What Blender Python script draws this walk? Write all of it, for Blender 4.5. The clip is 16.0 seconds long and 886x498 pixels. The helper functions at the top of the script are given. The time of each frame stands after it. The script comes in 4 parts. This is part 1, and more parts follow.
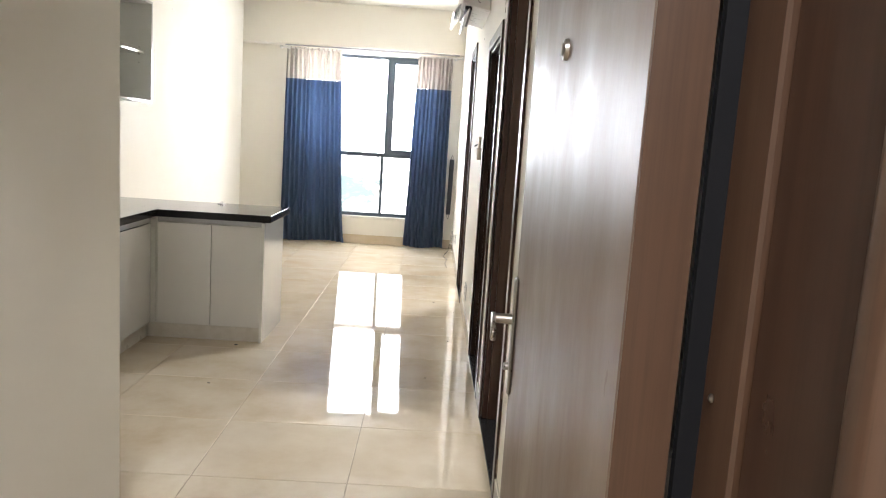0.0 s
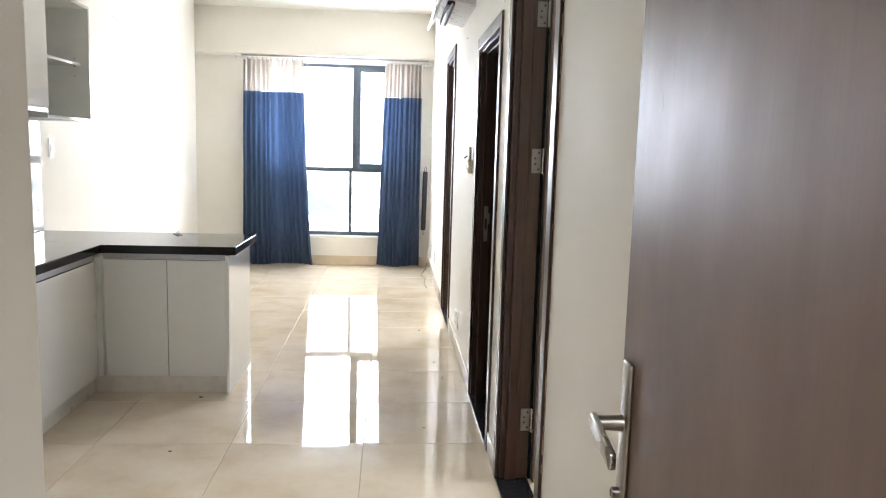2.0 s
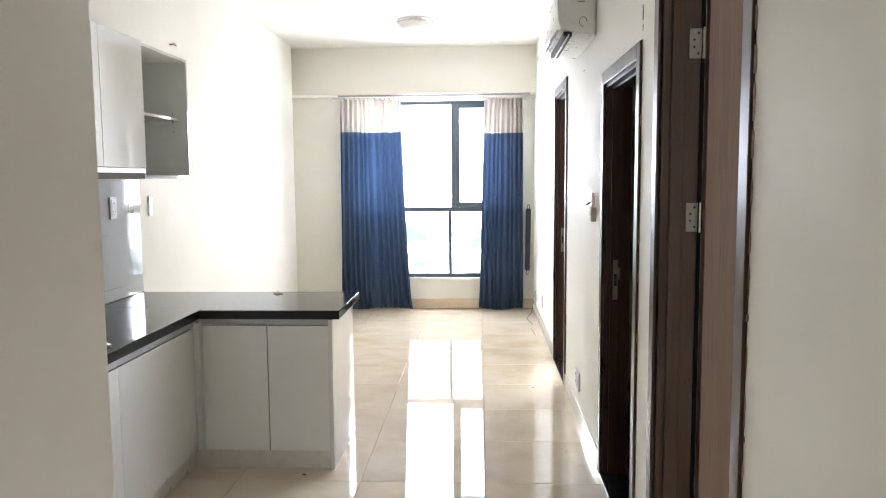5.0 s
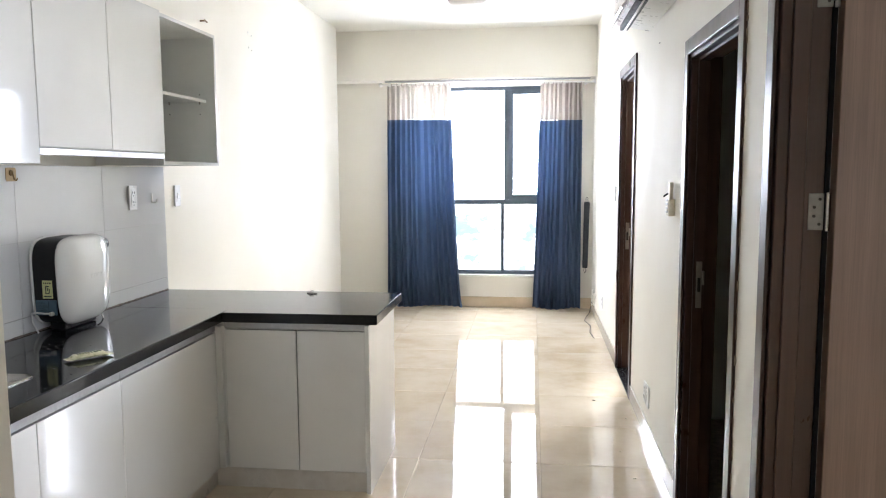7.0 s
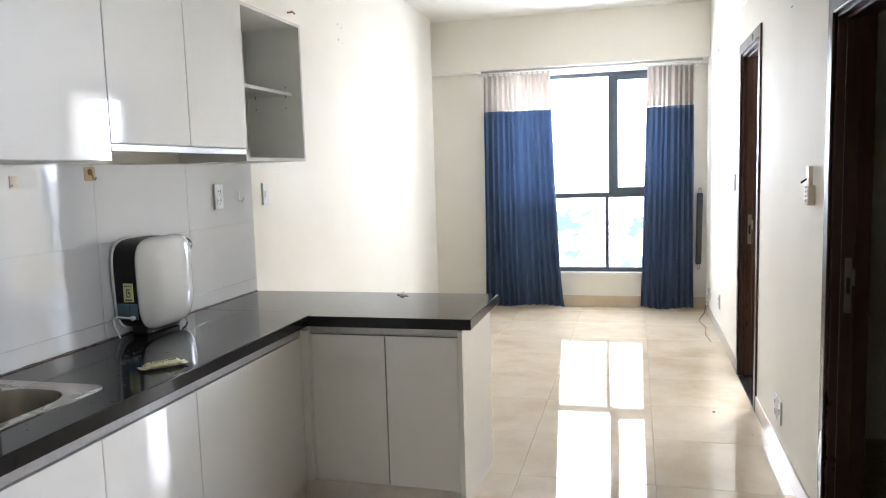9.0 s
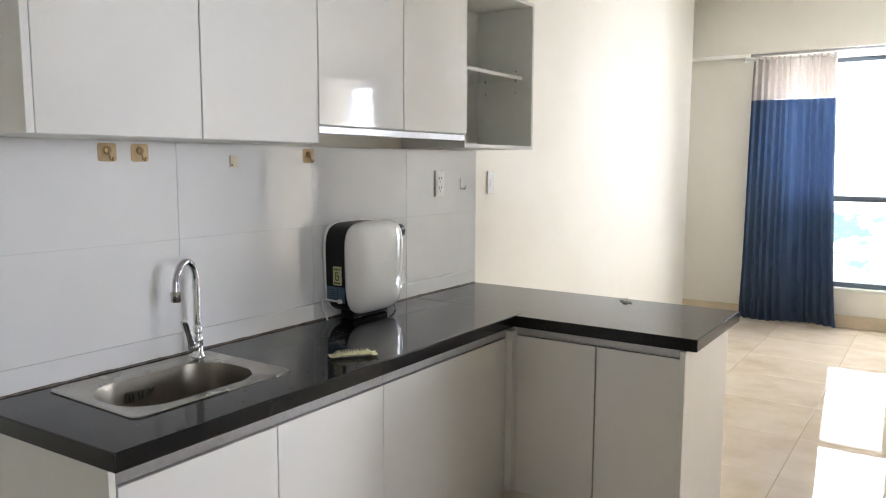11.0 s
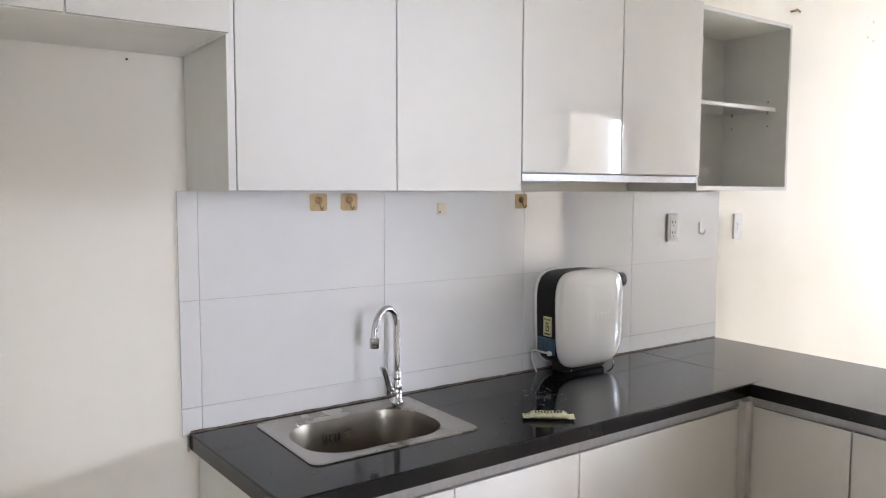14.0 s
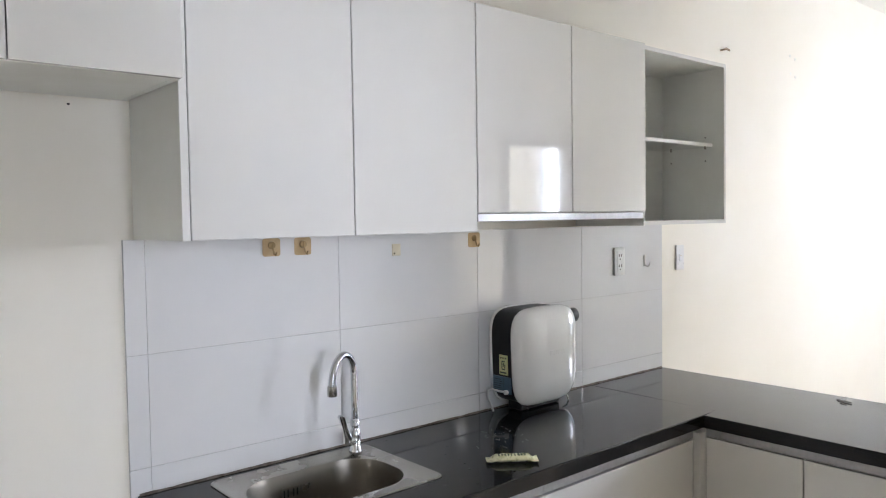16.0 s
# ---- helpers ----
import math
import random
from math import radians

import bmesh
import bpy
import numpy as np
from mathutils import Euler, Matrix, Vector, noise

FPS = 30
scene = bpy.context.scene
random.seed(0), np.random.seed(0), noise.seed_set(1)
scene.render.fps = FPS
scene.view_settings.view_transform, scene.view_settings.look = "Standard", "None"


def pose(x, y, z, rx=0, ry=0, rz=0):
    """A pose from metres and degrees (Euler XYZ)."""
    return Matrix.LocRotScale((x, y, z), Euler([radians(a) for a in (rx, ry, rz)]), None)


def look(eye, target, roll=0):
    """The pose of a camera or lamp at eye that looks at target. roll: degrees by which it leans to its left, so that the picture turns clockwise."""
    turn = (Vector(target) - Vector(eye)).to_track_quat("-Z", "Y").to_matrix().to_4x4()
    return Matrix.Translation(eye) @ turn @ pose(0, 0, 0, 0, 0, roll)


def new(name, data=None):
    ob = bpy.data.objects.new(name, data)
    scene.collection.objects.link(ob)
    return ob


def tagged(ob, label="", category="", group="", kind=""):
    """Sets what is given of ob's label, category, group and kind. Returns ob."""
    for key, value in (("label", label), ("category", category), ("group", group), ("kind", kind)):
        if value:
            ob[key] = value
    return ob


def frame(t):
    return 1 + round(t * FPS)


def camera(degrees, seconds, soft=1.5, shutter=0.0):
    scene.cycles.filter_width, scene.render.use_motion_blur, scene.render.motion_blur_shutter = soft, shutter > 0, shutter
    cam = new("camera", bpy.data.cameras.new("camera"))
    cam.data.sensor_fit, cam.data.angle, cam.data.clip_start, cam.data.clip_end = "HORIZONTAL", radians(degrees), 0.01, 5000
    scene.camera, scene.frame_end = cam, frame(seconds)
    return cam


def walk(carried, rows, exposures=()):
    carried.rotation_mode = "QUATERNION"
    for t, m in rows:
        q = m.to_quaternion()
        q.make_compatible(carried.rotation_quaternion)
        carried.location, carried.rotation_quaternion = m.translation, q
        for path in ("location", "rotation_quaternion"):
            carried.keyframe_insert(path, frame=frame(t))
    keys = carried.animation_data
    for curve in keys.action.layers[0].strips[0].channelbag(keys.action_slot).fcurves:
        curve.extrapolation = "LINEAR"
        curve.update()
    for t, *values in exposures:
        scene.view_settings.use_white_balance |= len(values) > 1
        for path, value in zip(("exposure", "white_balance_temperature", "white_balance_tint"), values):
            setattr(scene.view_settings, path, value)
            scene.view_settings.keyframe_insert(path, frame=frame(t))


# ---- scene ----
cam = camera(61.8, 16.0, soft=1.1)
PATH = [
    (0, (2.364, -3.066, 1.41), (2.41, -1.087, 1.121), 3.7),
    (0.5, (2.29, -2.895, 1.422), (2.562, -0.929, 1.179), 3.3),
    (1, (2.268, -2.749, 1.417), (2.614, -0.794, 1.169), 2.4),
    (1.5, (2.236, -2.569, 1.422), (2.52, -0.605, 1.173), 1.8),
    (2, (2.209, -2.472, 1.419), (2.354, -0.494, 1.159), 1.6),
    (2.5, (2.176, -2.392, 1.424), (2.176, -0.411, 1.149), 1.3),
    (3, (2.129, -2.293, 1.46), (2.069, -0.31, 1.206), 1.5),
    (3.5, (2.116, -2.237, 1.526), (2.071, -0.25, 1.304), 1.0),
    (4, (2.079, -2.201, 1.533), (2.037, -0.212, 1.326), 0.4),
    (6.5, (2.09, -1.641, 1.517), (1.872, 0.339, 1.339), -0.6),
    (7, (2.048, -1.532, 1.504), (1.809, 0.443, 1.297), -0.3),
    (7.5, (1.997, -1.402, 1.517), (1.728, 0.569, 1.311), -0.5),
    (8, (1.966, -1.339, 1.502), (1.645, 0.625, 1.299), -0.6),
    (10.5, (2.105, -0.989, 1.47), (1.155, 0.755, 1.239), -1.4),
    (11, (2.049, -0.903, 1.475), (0.93, 0.739, 1.246), 0.2),
    (11.5, (2.013, -0.838, 1.487), (0.758, 0.703, 1.262), 0.6),
    (12, (1.99, -0.796, 1.495), (0.606, 0.629, 1.263), 0.4),
    (12.5, (2.038, -0.743, 1.499), (0.527, 0.545, 1.254), 0.6),
    (13, (2.079, -0.693, 1.513), (0.497, 0.512, 1.296), 0.3),
    (13.5, (2.093, -0.666, 1.516), (0.484, 0.508, 1.331), -0.1),
    (14, (2.106, -0.655, 1.54), (0.473, 0.49, 1.384), 0.1),
    (14.5, (2.091, -0.658, 1.569), (0.443, 0.47, 1.46), 0.1),
    (15, (2.086, -0.676, 1.591), (0.434, 0.449, 1.531), -0.2),
    (15.5, (2.076, -0.679, 1.59), (0.461, 0.5, 1.543), -0.6),
    (16, (2.034, -0.695, 1.582), (0.509, 0.596, 1.501), -0.9),
]
walk(cam, [(t, look(eye, target, roll)) for t, eye, target, roll in PATH],
     exposures=[(0.0, 0.81, 6430, 10), (0.5, 1.14, 6180, 10), (1.0, 1.02, 6100, 10), (2.0, 0.99, 6040, 10), (4.0, 0.92, 5980, 10), (6.5, 0.84, 5930, 10), (8.0, 0.74, 5940, 10), (10.5, 0.53, 6100, 10),
                (11.5, 0.68, 6220, 12), (12.5, 0.80, 6150, 13), (14.5, 0.85, 6080, 14), (15.5, 0.77, 5990, 13), (16.0, 0.70, 5920, 12)])

# ---- light ----
world = bpy.data.worlds.new("sky_world")
scene.world = world
world.use_nodes = True
wn = world.node_tree.nodes
sky = wn.new("ShaderNodeTexSky")
sky.sky_type = "NISHITA"
sky.sun_disc = False
sky.sun_elevation = radians(52)
sky.sun_rotation = radians(215)
sky.dust_density = 4.0
sky.air_density = 1.2
wn["Background"].inputs["Strength"].default_value = 0.12
world.node_tree.links.new(sky.outputs[0], wn["Background"].inputs["Color"])

sun = new("sun", bpy.data.lights.new("sun", "SUN"))
sun.data.energy = 3.0
sun.data.angle = radians(0.5)
sun.data.color = (1.0, 0.95, 0.88)
sun.matrix_world = look((-20, -28, 45), (0, 0, 0))


def window_light(name, eye, target, w, h, power=0.0, color=(1, 1, 1)):
    """Sky light standing in a window's opening."""
    ob = new(name, bpy.data.lights.new(name, "AREA"))
    ob.data.shape, ob.data.size, ob.data.size_y = "RECTANGLE", w, h
    ob.data.energy = power
    ob.data.color = color
    ob.matrix_world = look(eye, target)
    return ob


window_light("living_window_light", (1.5, 6.86, 1.815), (1.5, 0, 1.815), 1.86, 1.23, 96, (0.90, 0.928, 1.0))
window_light("bedroom_window_light", (4.80, 6.86, 2.0), (4.80, 0, 2.0), 1.06, 1.0, 230, (0.90, 0.928, 1.0))
# Kitchen fill through door_2, from an unseen window added in the side bedroom.
window_light("side_bedroom_fill_light", (5.75, -0.10, 1.40), (0, -0.10, 1.40), 1.16, 1.9, 46, (0.90, 0.928, 1.0))
window_light("hall_ceiling_light_lamp", (2.2, -3.6, 2.655), (2.2, -3.6, 0), 0.56, 0.56, 40, (0.97, 0.97, 1.0))

# ---- materials ----


def material(name, color, rough=0.5, metal=0.0, coat=0.0, spec=0.5):
    m = bpy.data.materials.new(name)
    m.use_nodes = True
    b = m.node_tree.nodes["Principled BSDF"]
    b.inputs["Base Color"].default_value = (*color, 1)
    b.inputs["Roughness"].default_value = rough
    b.inputs["Metallic"].default_value = metal
    b.inputs["Coat Weight"].default_value = coat
    b.inputs["Coat Roughness"].default_value = 0.04
    b.inputs["Specular IOR Level"].default_value = spec
    return m


def node(m, kind, **values):
    n = m.node_tree.nodes.new(kind)
    for key, v in values.items():
        n.inputs[key.replace("_", " ")].default_value = v
    return n


def link(m, a, b):
    m.node_tree.links.new(a, b)


def place(m, scale=(1, 1, 1)):
    """World coordinates in metres, stretched."""
    g = m.node_tree.nodes.new("ShaderNodeNewGeometry")
    k = m.node_tree.nodes.new("ShaderNodeMapping")
    k.inputs["Scale"].default_value = scale
    link(m, g.outputs["Position"], k.inputs["Vector"])
    return k.outputs["Vector"]


def noisy(m, vector, scale, detail=4.0, rough=0.55):
    n = node(m, "ShaderNodeTexNoise", Scale=scale, Detail=detail, Roughness=rough)
    link(m, vector, n.inputs["Vector"])
    return n.outputs["Fac"]


def ramp(m, fac, stops):
    r = m.node_tree.nodes.new("ShaderNodeValToRGB")
    e = r.color_ramp.elements
    while len(e) < len(stops):
        e.new(0.5)
    for el, (p, c) in zip(e, stops):
        el.position, el.color = p, (*c, 1) if len(c) == 3 else c
    link(m, fac, r.inputs["Fac"])
    return r.outputs["Color"]


def spread(m, fac, lo, hi, a=0.3, b=0.7):
    r = m.node_tree.nodes.new("ShaderNodeMapRange")
    for i, v in enumerate((a, b, lo, hi)):
        r.inputs[i + 1].default_value = v
    link(m, fac, r.inputs[0])
    return r.outputs[0]


def mixed(m, fac, a, b, kind="MIX"):
    x = m.node_tree.nodes.new("ShaderNodeMix")
    x.data_type, x.blend_type = "RGBA", kind
    for sock, v in ((x.inputs[0], fac), (x.inputs[6], a), (x.inputs[7], b)):
        if hasattr(v, "links"):
            link(m, v, sock)
        else:
            sock.default_value = v if isinstance(v, float) else (*v, 1)
    return x.outputs[2]


def bsdf(m):
    return m.node_tree.nodes["Principled BSDF"]


def bump(m, height, strength, distance=0.002):
    n = node(m, "ShaderNodeBump", Strength=strength, Distance=distance)
    link(m, height, n.inputs["Height"])
    link(m, n.outputs["Normal"], bsdf(m).inputs["Normal"])


def paint(name, color, dirt):
    """Rolled emulsion paint: faint roller texture, soft large smudges, tiny stains."""
    m = material(name, color, 0.62, spec=0.3)
    big = noisy(m, place(m), 1.3, 5.0)
    fine = noisy(m, place(m), 260.0, 2.0)
    c = mixed(m, spread(m, big, 0.0, 1.0, 0.35, 0.75), color, dirt)
    specks = noisy(m, place(m, (1, 1, 1)), 23.0, 6.0, 0.7)
    c = mixed(m, spread(m, specks, 0.0, 0.22, 0.70, 0.82), c, (dirt[0] * 0.7, dirt[1] * 0.66, dirt[2] * 0.6))
    link(m, c, bsdf(m).inputs["Base Color"])
    link(m, spread(m, big, 0.55, 0.7), bsdf(m).inputs["Roughness"])
    bump(m, fine, 0.12, 0.0006)
    return m


def veneer(name, dark, light, rough, coat, grain=(38, 38, 1.3), pores=0.45, relief=0.10):
    """Wood veneer with grain running up the piece."""
    m = material(name, dark, rough, coat=coat)
    v = place(m, grain)
    wave = noisy(m, v, 1.0, 6.0, 0.65)
    fine = noisy(m, place(m, (260, 260, 5)), 1.0, 3.0, 0.7)
    big = noisy(m, place(m), 2.2, 3.0)
    c = ramp(m, wave, [(0.3, dark), (0.72, light)])
    c = mixed(m, spread(m, fine, 0.0, pores, 0.45, 0.75), c, (dark[0] * 0.5, dark[1] * 0.48, dark[2] * 0.45))
    c = mixed(m, spread(m, big, 0.0, 0.25), c, light)
    link(m, c, bsdf(m).inputs["Base Color"])
    wear = noisy(m, place(m, (1, 1, 0.6)), 5.0, 6.0, 0.6)
    link(m, spread(m, wear, rough * 0.8, rough * 1.25), bsdf(m).inputs["Roughness"])
    if relief:
        bump(m, fine, relief, 0.0005)
    return m


def gloss(name, color, rough=0.035):
    """High-gloss laminate with a slight ripple and finger smears."""
    m = material(name, color, rough, coat=1.0)
    big = noisy(m, place(m), 3.0, 3.0)
    link(m, mixed(m, spread(m, big, 0.0, 0.5), color, tuple(v * 0.94 for v in color)), bsdf(m).inputs["Base Color"])
    link(m, spread(m, noisy(m, place(m), 9.0, 6.0), rough * 0.7, rough * 1.9), bsdf(m).inputs["Roughness"])
    bump(m, noisy(m, place(m), 5.0, 2.0), 0.010, 0.003)
    return m


def varied(name, color, other, scale, rough, metal=0.0, relief=0.0, coat=0.0):
    m = material(name, color, rough, metal, coat)
    f = noisy(m, place(m), scale, 5.0)
    link(m, mixed(m, spread(m, f, 0.0, 1.0), color, other), bsdf(m).inputs["Base Color"])
    link(m, spread(m, f, rough * 0.8, min(1.0, rough * 1.25)), bsdf(m).inputs["Roughness"])
    if relief:
        bump(m, f, relief, 0.001)
    return m


WALL = paint("cream_wall_paint", (0.865, 0.832, 0.75), (0.83, 0.788, 0.695))
CEILING = paint("white_ceiling_paint", (0.88, 0.862, 0.80), (0.85, 0.826, 0.755))
HALL = paint("hallway_paint", (0.72, 0.70, 0.66), (0.65, 0.62, 0.58))
GROUT = varied("floor_grout", (0.50, 0.42, 0.32), (0.36, 0.30, 0.23), 30, 0.8)
SKIRT = varied("skirting_tile", (0.62, 0.50, 0.34), (0.70, 0.58, 0.42), 6, 0.12)
WALLSKIRT = varied("pale_skirting_tile", (0.74, 0.69, 0.60), (0.70, 0.65, 0.56), 4, 0.08)
WGROUT = varied("wall_tile_grout", (0.66, 0.645, 0.62), (0.54, 0.525, 0.50), 25, 0.8)
GLOSS = gloss("gloss_white_laminate", (0.80, 0.785, 0.75))
BOARD = varied("white_melamine", (0.76, 0.755, 0.72), (0.72, 0.715, 0.67), 5, 0.35)
TOE = varied("white_plinth", (0.70, 0.66, 0.60), (0.60, 0.55, 0.48), 12, 0.3)
INNER = varied("grey_melamine", (0.84, 0.84, 0.79), (0.80, 0.80, 0.75), 8, 0.45)
ALU = varied("brushed_aluminium", (0.46, 0.46, 0.47), (0.40, 0.40, 0.41), 60, 0.38, 0.7)
STEEL = varied("brushed_steel", (0.29, 0.265, 0.225), (0.24, 0.22, 0.185), 9, 0.33, 1.0)
SILVER = varied("silver_plated_plastic", (0.78, 0.78, 0.79), (0.70, 0.70, 0.71), 12, 0.16, 0.75)
BRONZE = varied("tarnished_hook_metal", (0.30, 0.20, 0.10), (0.20, 0.13, 0.07), 60, 0.35, 0.9)
CHALK = material("white_scrape_marks", (0.40, 0.39, 0.37), 0.8)
WATER = material("standing_water", (1, 1, 1), 0.0)
bsdf(WATER).inputs["Transmission Weight"].default_value = 1.0
bsdf(WATER).inputs["IOR"].default_value = 1.33
POLISHED = varied("polished_steel_rim", (0.46, 0.44, 0.405), (0.43, 0.41, 0.378), 5, 0.25, 1.0)
NICKEL = varied("satin_nickel", (0.36, 0.335, 0.295), (0.31, 0.285, 0.25), 12, 0.30, 1.0)
CHROME = material("chrome", (0.60, 0.61, 0.62), 0.05, 1.0)
GOLD = varied("gold_plastic_plate", (0.46, 0.32, 0.16), (0.52, 0.38, 0.21), 60, 0.35, 0.2)
HINGEMETAL = varied("dull_hinge_steel", (0.19, 0.175, 0.16), (0.15, 0.14, 0.125), 40, 0.42, 0.9)
BRASS = material("brass_hook", (0.30, 0.21, 0.10), 0.38, 0.9)
PLASTIC = varied("white_plastic", (0.78, 0.77, 0.74), (0.72, 0.71, 0.67), 20, 0.3)
CREAM = varied("aged_cream_plastic", (0.70, 0.63, 0.48), (0.60, 0.52, 0.38), 25, 0.4)
PEARL = material("pearl_white_shell", (0.87, 0.86, 0.83), 0.08, coat=1.0)
BLACK = varied("black_plastic", (0.011, 0.011, 0.012), (0.017, 0.017, 0.017), 40, 0.40)
bsdf(BLACK).inputs["Specular IOR Level"].default_value = 0.3
GASKET = material("black_rubber", (0.006, 0.006, 0.007), 0.8, spec=0.15)
LEAF = veneer("entry_door_veneer", (0.120, 0.073, 0.051), (0.162, 0.104, 0.075), 0.48, 0.14, (9, 9, 0.7), 0.16, 0.0)
link(LEAF, spread(LEAF, noisy(LEAF, place(LEAF, (1, 5, 1.2)), 3.0, 6.0, 0.65), 0.26, 0.52), bsdf(LEAF).inputs["Coat Roughness"])
FRAMEWOOD = veneer("dark_frame_veneer", (0.030, 0.0140, 0.0090), (0.058, 0.029, 0.018), 0.32, 0.0, pores=0.2, relief=0.0)
bsdf(FRAMEWOOD).inputs["Specular IOR Level"].default_value = 0.28
DOORWOOD = veneer("walnut_door_veneer", (0.072, 0.039, 0.023), (0.125, 0.073, 0.045), 0.38, 0.05, relief=0.0)
JAMBWOOD = veneer("red_brown_jamb_veneer", (0.050, 0.025, 0.0135), (0.080, 0.042, 0.024), 0.40, 0.05, relief=0.04)
METALFRAME = varied("slate_window_frame", (0.105, 0.135, 0.165), (0.125, 0.155, 0.185), 15, 0.4, 0.1)
FILLER = varied("peeled_edge_filler", (0.16, 0.085, 0.05), (0.46, 0.38, 0.28), 45, 0.75)
THRESH = varied("black_granite_threshold", (0.012, 0.012, 0.014), (0.03, 0.03, 0.03), 180, 0.15)
BATH = varied("bathroom_wall_tile", (0.30, 0.29, 0.27), (0.25, 0.24, 0.22), 3, 0.3)
STRAP = varied("dark_grey_cloth", (0.055, 0.060, 0.070), (0.085, 0.09, 0.10), 50, 0.85)
CABLE = material("white_cable", (0.62, 0.60, 0.55), 0.5)
DARKWIRE = material("dark_wire", (0.05, 0.045, 0.04), 0.5)
INK = material("printed_ink", (0.06, 0.08, 0.05), 0.5)
HOLE = material("dark_hole", (0.02, 0.018, 0.015), 0.9)
YELLOWLABEL = varied("pale_yellow_label", (0.70, 0.70, 0.36), (0.66, 0.66, 0.32), 40, 0.5)
BLUELABEL = varied("slate_blue_label", (0.08, 0.14, 0.19), (0.10, 0.17, 0.23), 40, 0.4)
WRAP = varied("pale_green_foil", (0.60, 0.58, 0.31), (0.74, 0.72, 0.50), 60, 0.28, 0.1, 0.4)

# polished floor tile, each with its own tone
FLOOR = material("polished_cream_tile", (0.6, 0.5, 0.38), 0.05, coat=0.0)
fv = place(FLOOR)
oi = FLOOR.node_tree.nodes.new("ShaderNodeObjectInfo")
shift = FLOOR.node_tree.nodes.new("ShaderNodeVectorMath")
shift.operation = "MULTIPLY_ADD"
link(FLOOR, oi.outputs["Random"], shift.inputs[0])
shift.inputs[1].default_value = (37, 19, 5)
link(FLOOR, fv, shift.inputs[2])
veins = noisy(FLOOR, shift.outputs[0], 3.2, 7.0, 0.6)
fc = ramp(FLOOR, veins, [(0.28, (0.60, 0.475, 0.32)), (0.5, (0.70, 0.59, 0.44)), (0.75, (0.78, 0.69, 0.55))])
fc = mixed(FLOOR, spread(FLOOR, oi.outputs["Random"], 0.0, 0.25, 0.0, 1.0), fc, (0.74, 0.64, 0.50))
link(FLOOR, fc, bsdf(FLOOR).inputs["Base Color"])
link(FLOOR, spread(FLOOR, noisy(FLOOR, fv, 2.5, 6.0), 0.012, 0.05), bsdf(FLOOR).inputs["Roughness"])
bump(FLOOR, noisy(FLOOR, shift.outputs[0], 2.4, 1.0), 0.05, 0.004)

# glazed white wall tile with a faint cloudy tone
TILE = material("glazed_white_tile", (0.70, 0.70, 0.70), 0.08, coat=0.8)
toi = TILE.node_tree.nodes.new("ShaderNodeObjectInfo")
tc = mixed(TILE, spread(TILE, noisy(TILE, place(TILE), 2.0, 5.0), 0.0, 1.0), (0.765, 0.755, 0.745), (0.71, 0.705, 0.705))
tc = mixed(TILE, spread(TILE, toi.outputs["Random"], 0.0, 0.35, 0.0, 1.0), tc, (0.77, 0.755, 0.735))
link(TILE, tc, bsdf(TILE).inputs["Base Color"])
link(TILE, spread(TILE, noisy(TILE, place(TILE), 14.0, 5.0), 0.03, 0.08), bsdf(TILE).inputs["Roughness"])
bump(TILE, noisy(TILE, place(TILE), 5.0, 1.0), 0.06, 0.004)

# black granite worktop with fine flecks and water marks
GRANITE = material("black_granite", (0.012, 0.012, 0.013), 0.1, spec=0.3)
fl = noisy(GRANITE, place(GRANITE), 420.0, 3.0, 0.8)
gc = ramp(GRANITE, fl, [(0.5, (0.011, 0.011, 0.012)), (0.68, (0.030, 0.028, 0.027)), (0.8, (0.10, 0.095, 0.09))])
smear = noisy(GRANITE, place(GRANITE, (1, 1.6, 1)), 5.0, 7.0, 0.65)
gc = mixed(GRANITE, spread(GRANITE, smear, 0.0, 0.14, 0.55, 0.85), gc, (0.08, 0.08, 0.08))
flecks = noisy(GRANITE, place(GRANITE, (1, 0.6, 1)), 75.0, 3.0, 0.6)
where = noisy(GRANITE, place(GRANITE), 4.0, 2.0)
gc = mixed(GRANITE, spread(GRANITE, where, 0.0, 1.0, 0.55, 0.70), gc, mixed(GRANITE, spread(GRANITE, flecks, 0.0, 0.45, 0.66, 0.74), gc, (0.45, 0.44, 0.42)))
link(GRANITE, gc, bsdf(GRANITE).inputs["Base Color"])
link(GRANITE, spread(GRANITE, smear, 0.035, 0.13), bsdf(GRANITE).inputs["Roughness"])


def cloth(name, color, other):
    m = material(name, color, 0.85, spec=0.2)
    b = bsdf(m)
    b.inputs["Sheen Weight"].default_value = 0.06
    f = noisy(m, place(m, (420, 420, 260)), 1.0, 2.0)
    link(m, mixed(m, spread(m, f, 0.0, 0.7), color, other), b.inputs["Base Color"])
    bump(m, f, 0.25, 0.0008)
    return m


def thin_cloth(name, color, other, through_light):
    """Curtain cloth that lets some daylight through."""
    m = cloth(name, color, other)
    t = m.node_tree.nodes.new("ShaderNodeBsdfTranslucent")
    t.inputs["Color"].default_value = (*color, 1)
    x = m.node_tree.nodes.new("ShaderNodeMixShader")
    x.inputs[0].default_value = through_light
    link(m, bsdf(m).outputs[0], x.inputs[1])
    link(m, t.outputs[0], x.inputs[2])
    link(m, x.outputs[0], m.node_tree.nodes["Material Output"].inputs["Surface"])
    return m


BLUE = thin_cloth("blue_curtain_cloth", (0.112, 0.160, 0.246), (0.092, 0.134, 0.212), 0.014)
BEIGE = thin_cloth("beige_curtain_cloth", (0.53, 0.49, 0.445), (0.46, 0.42, 0.38), 0.02)

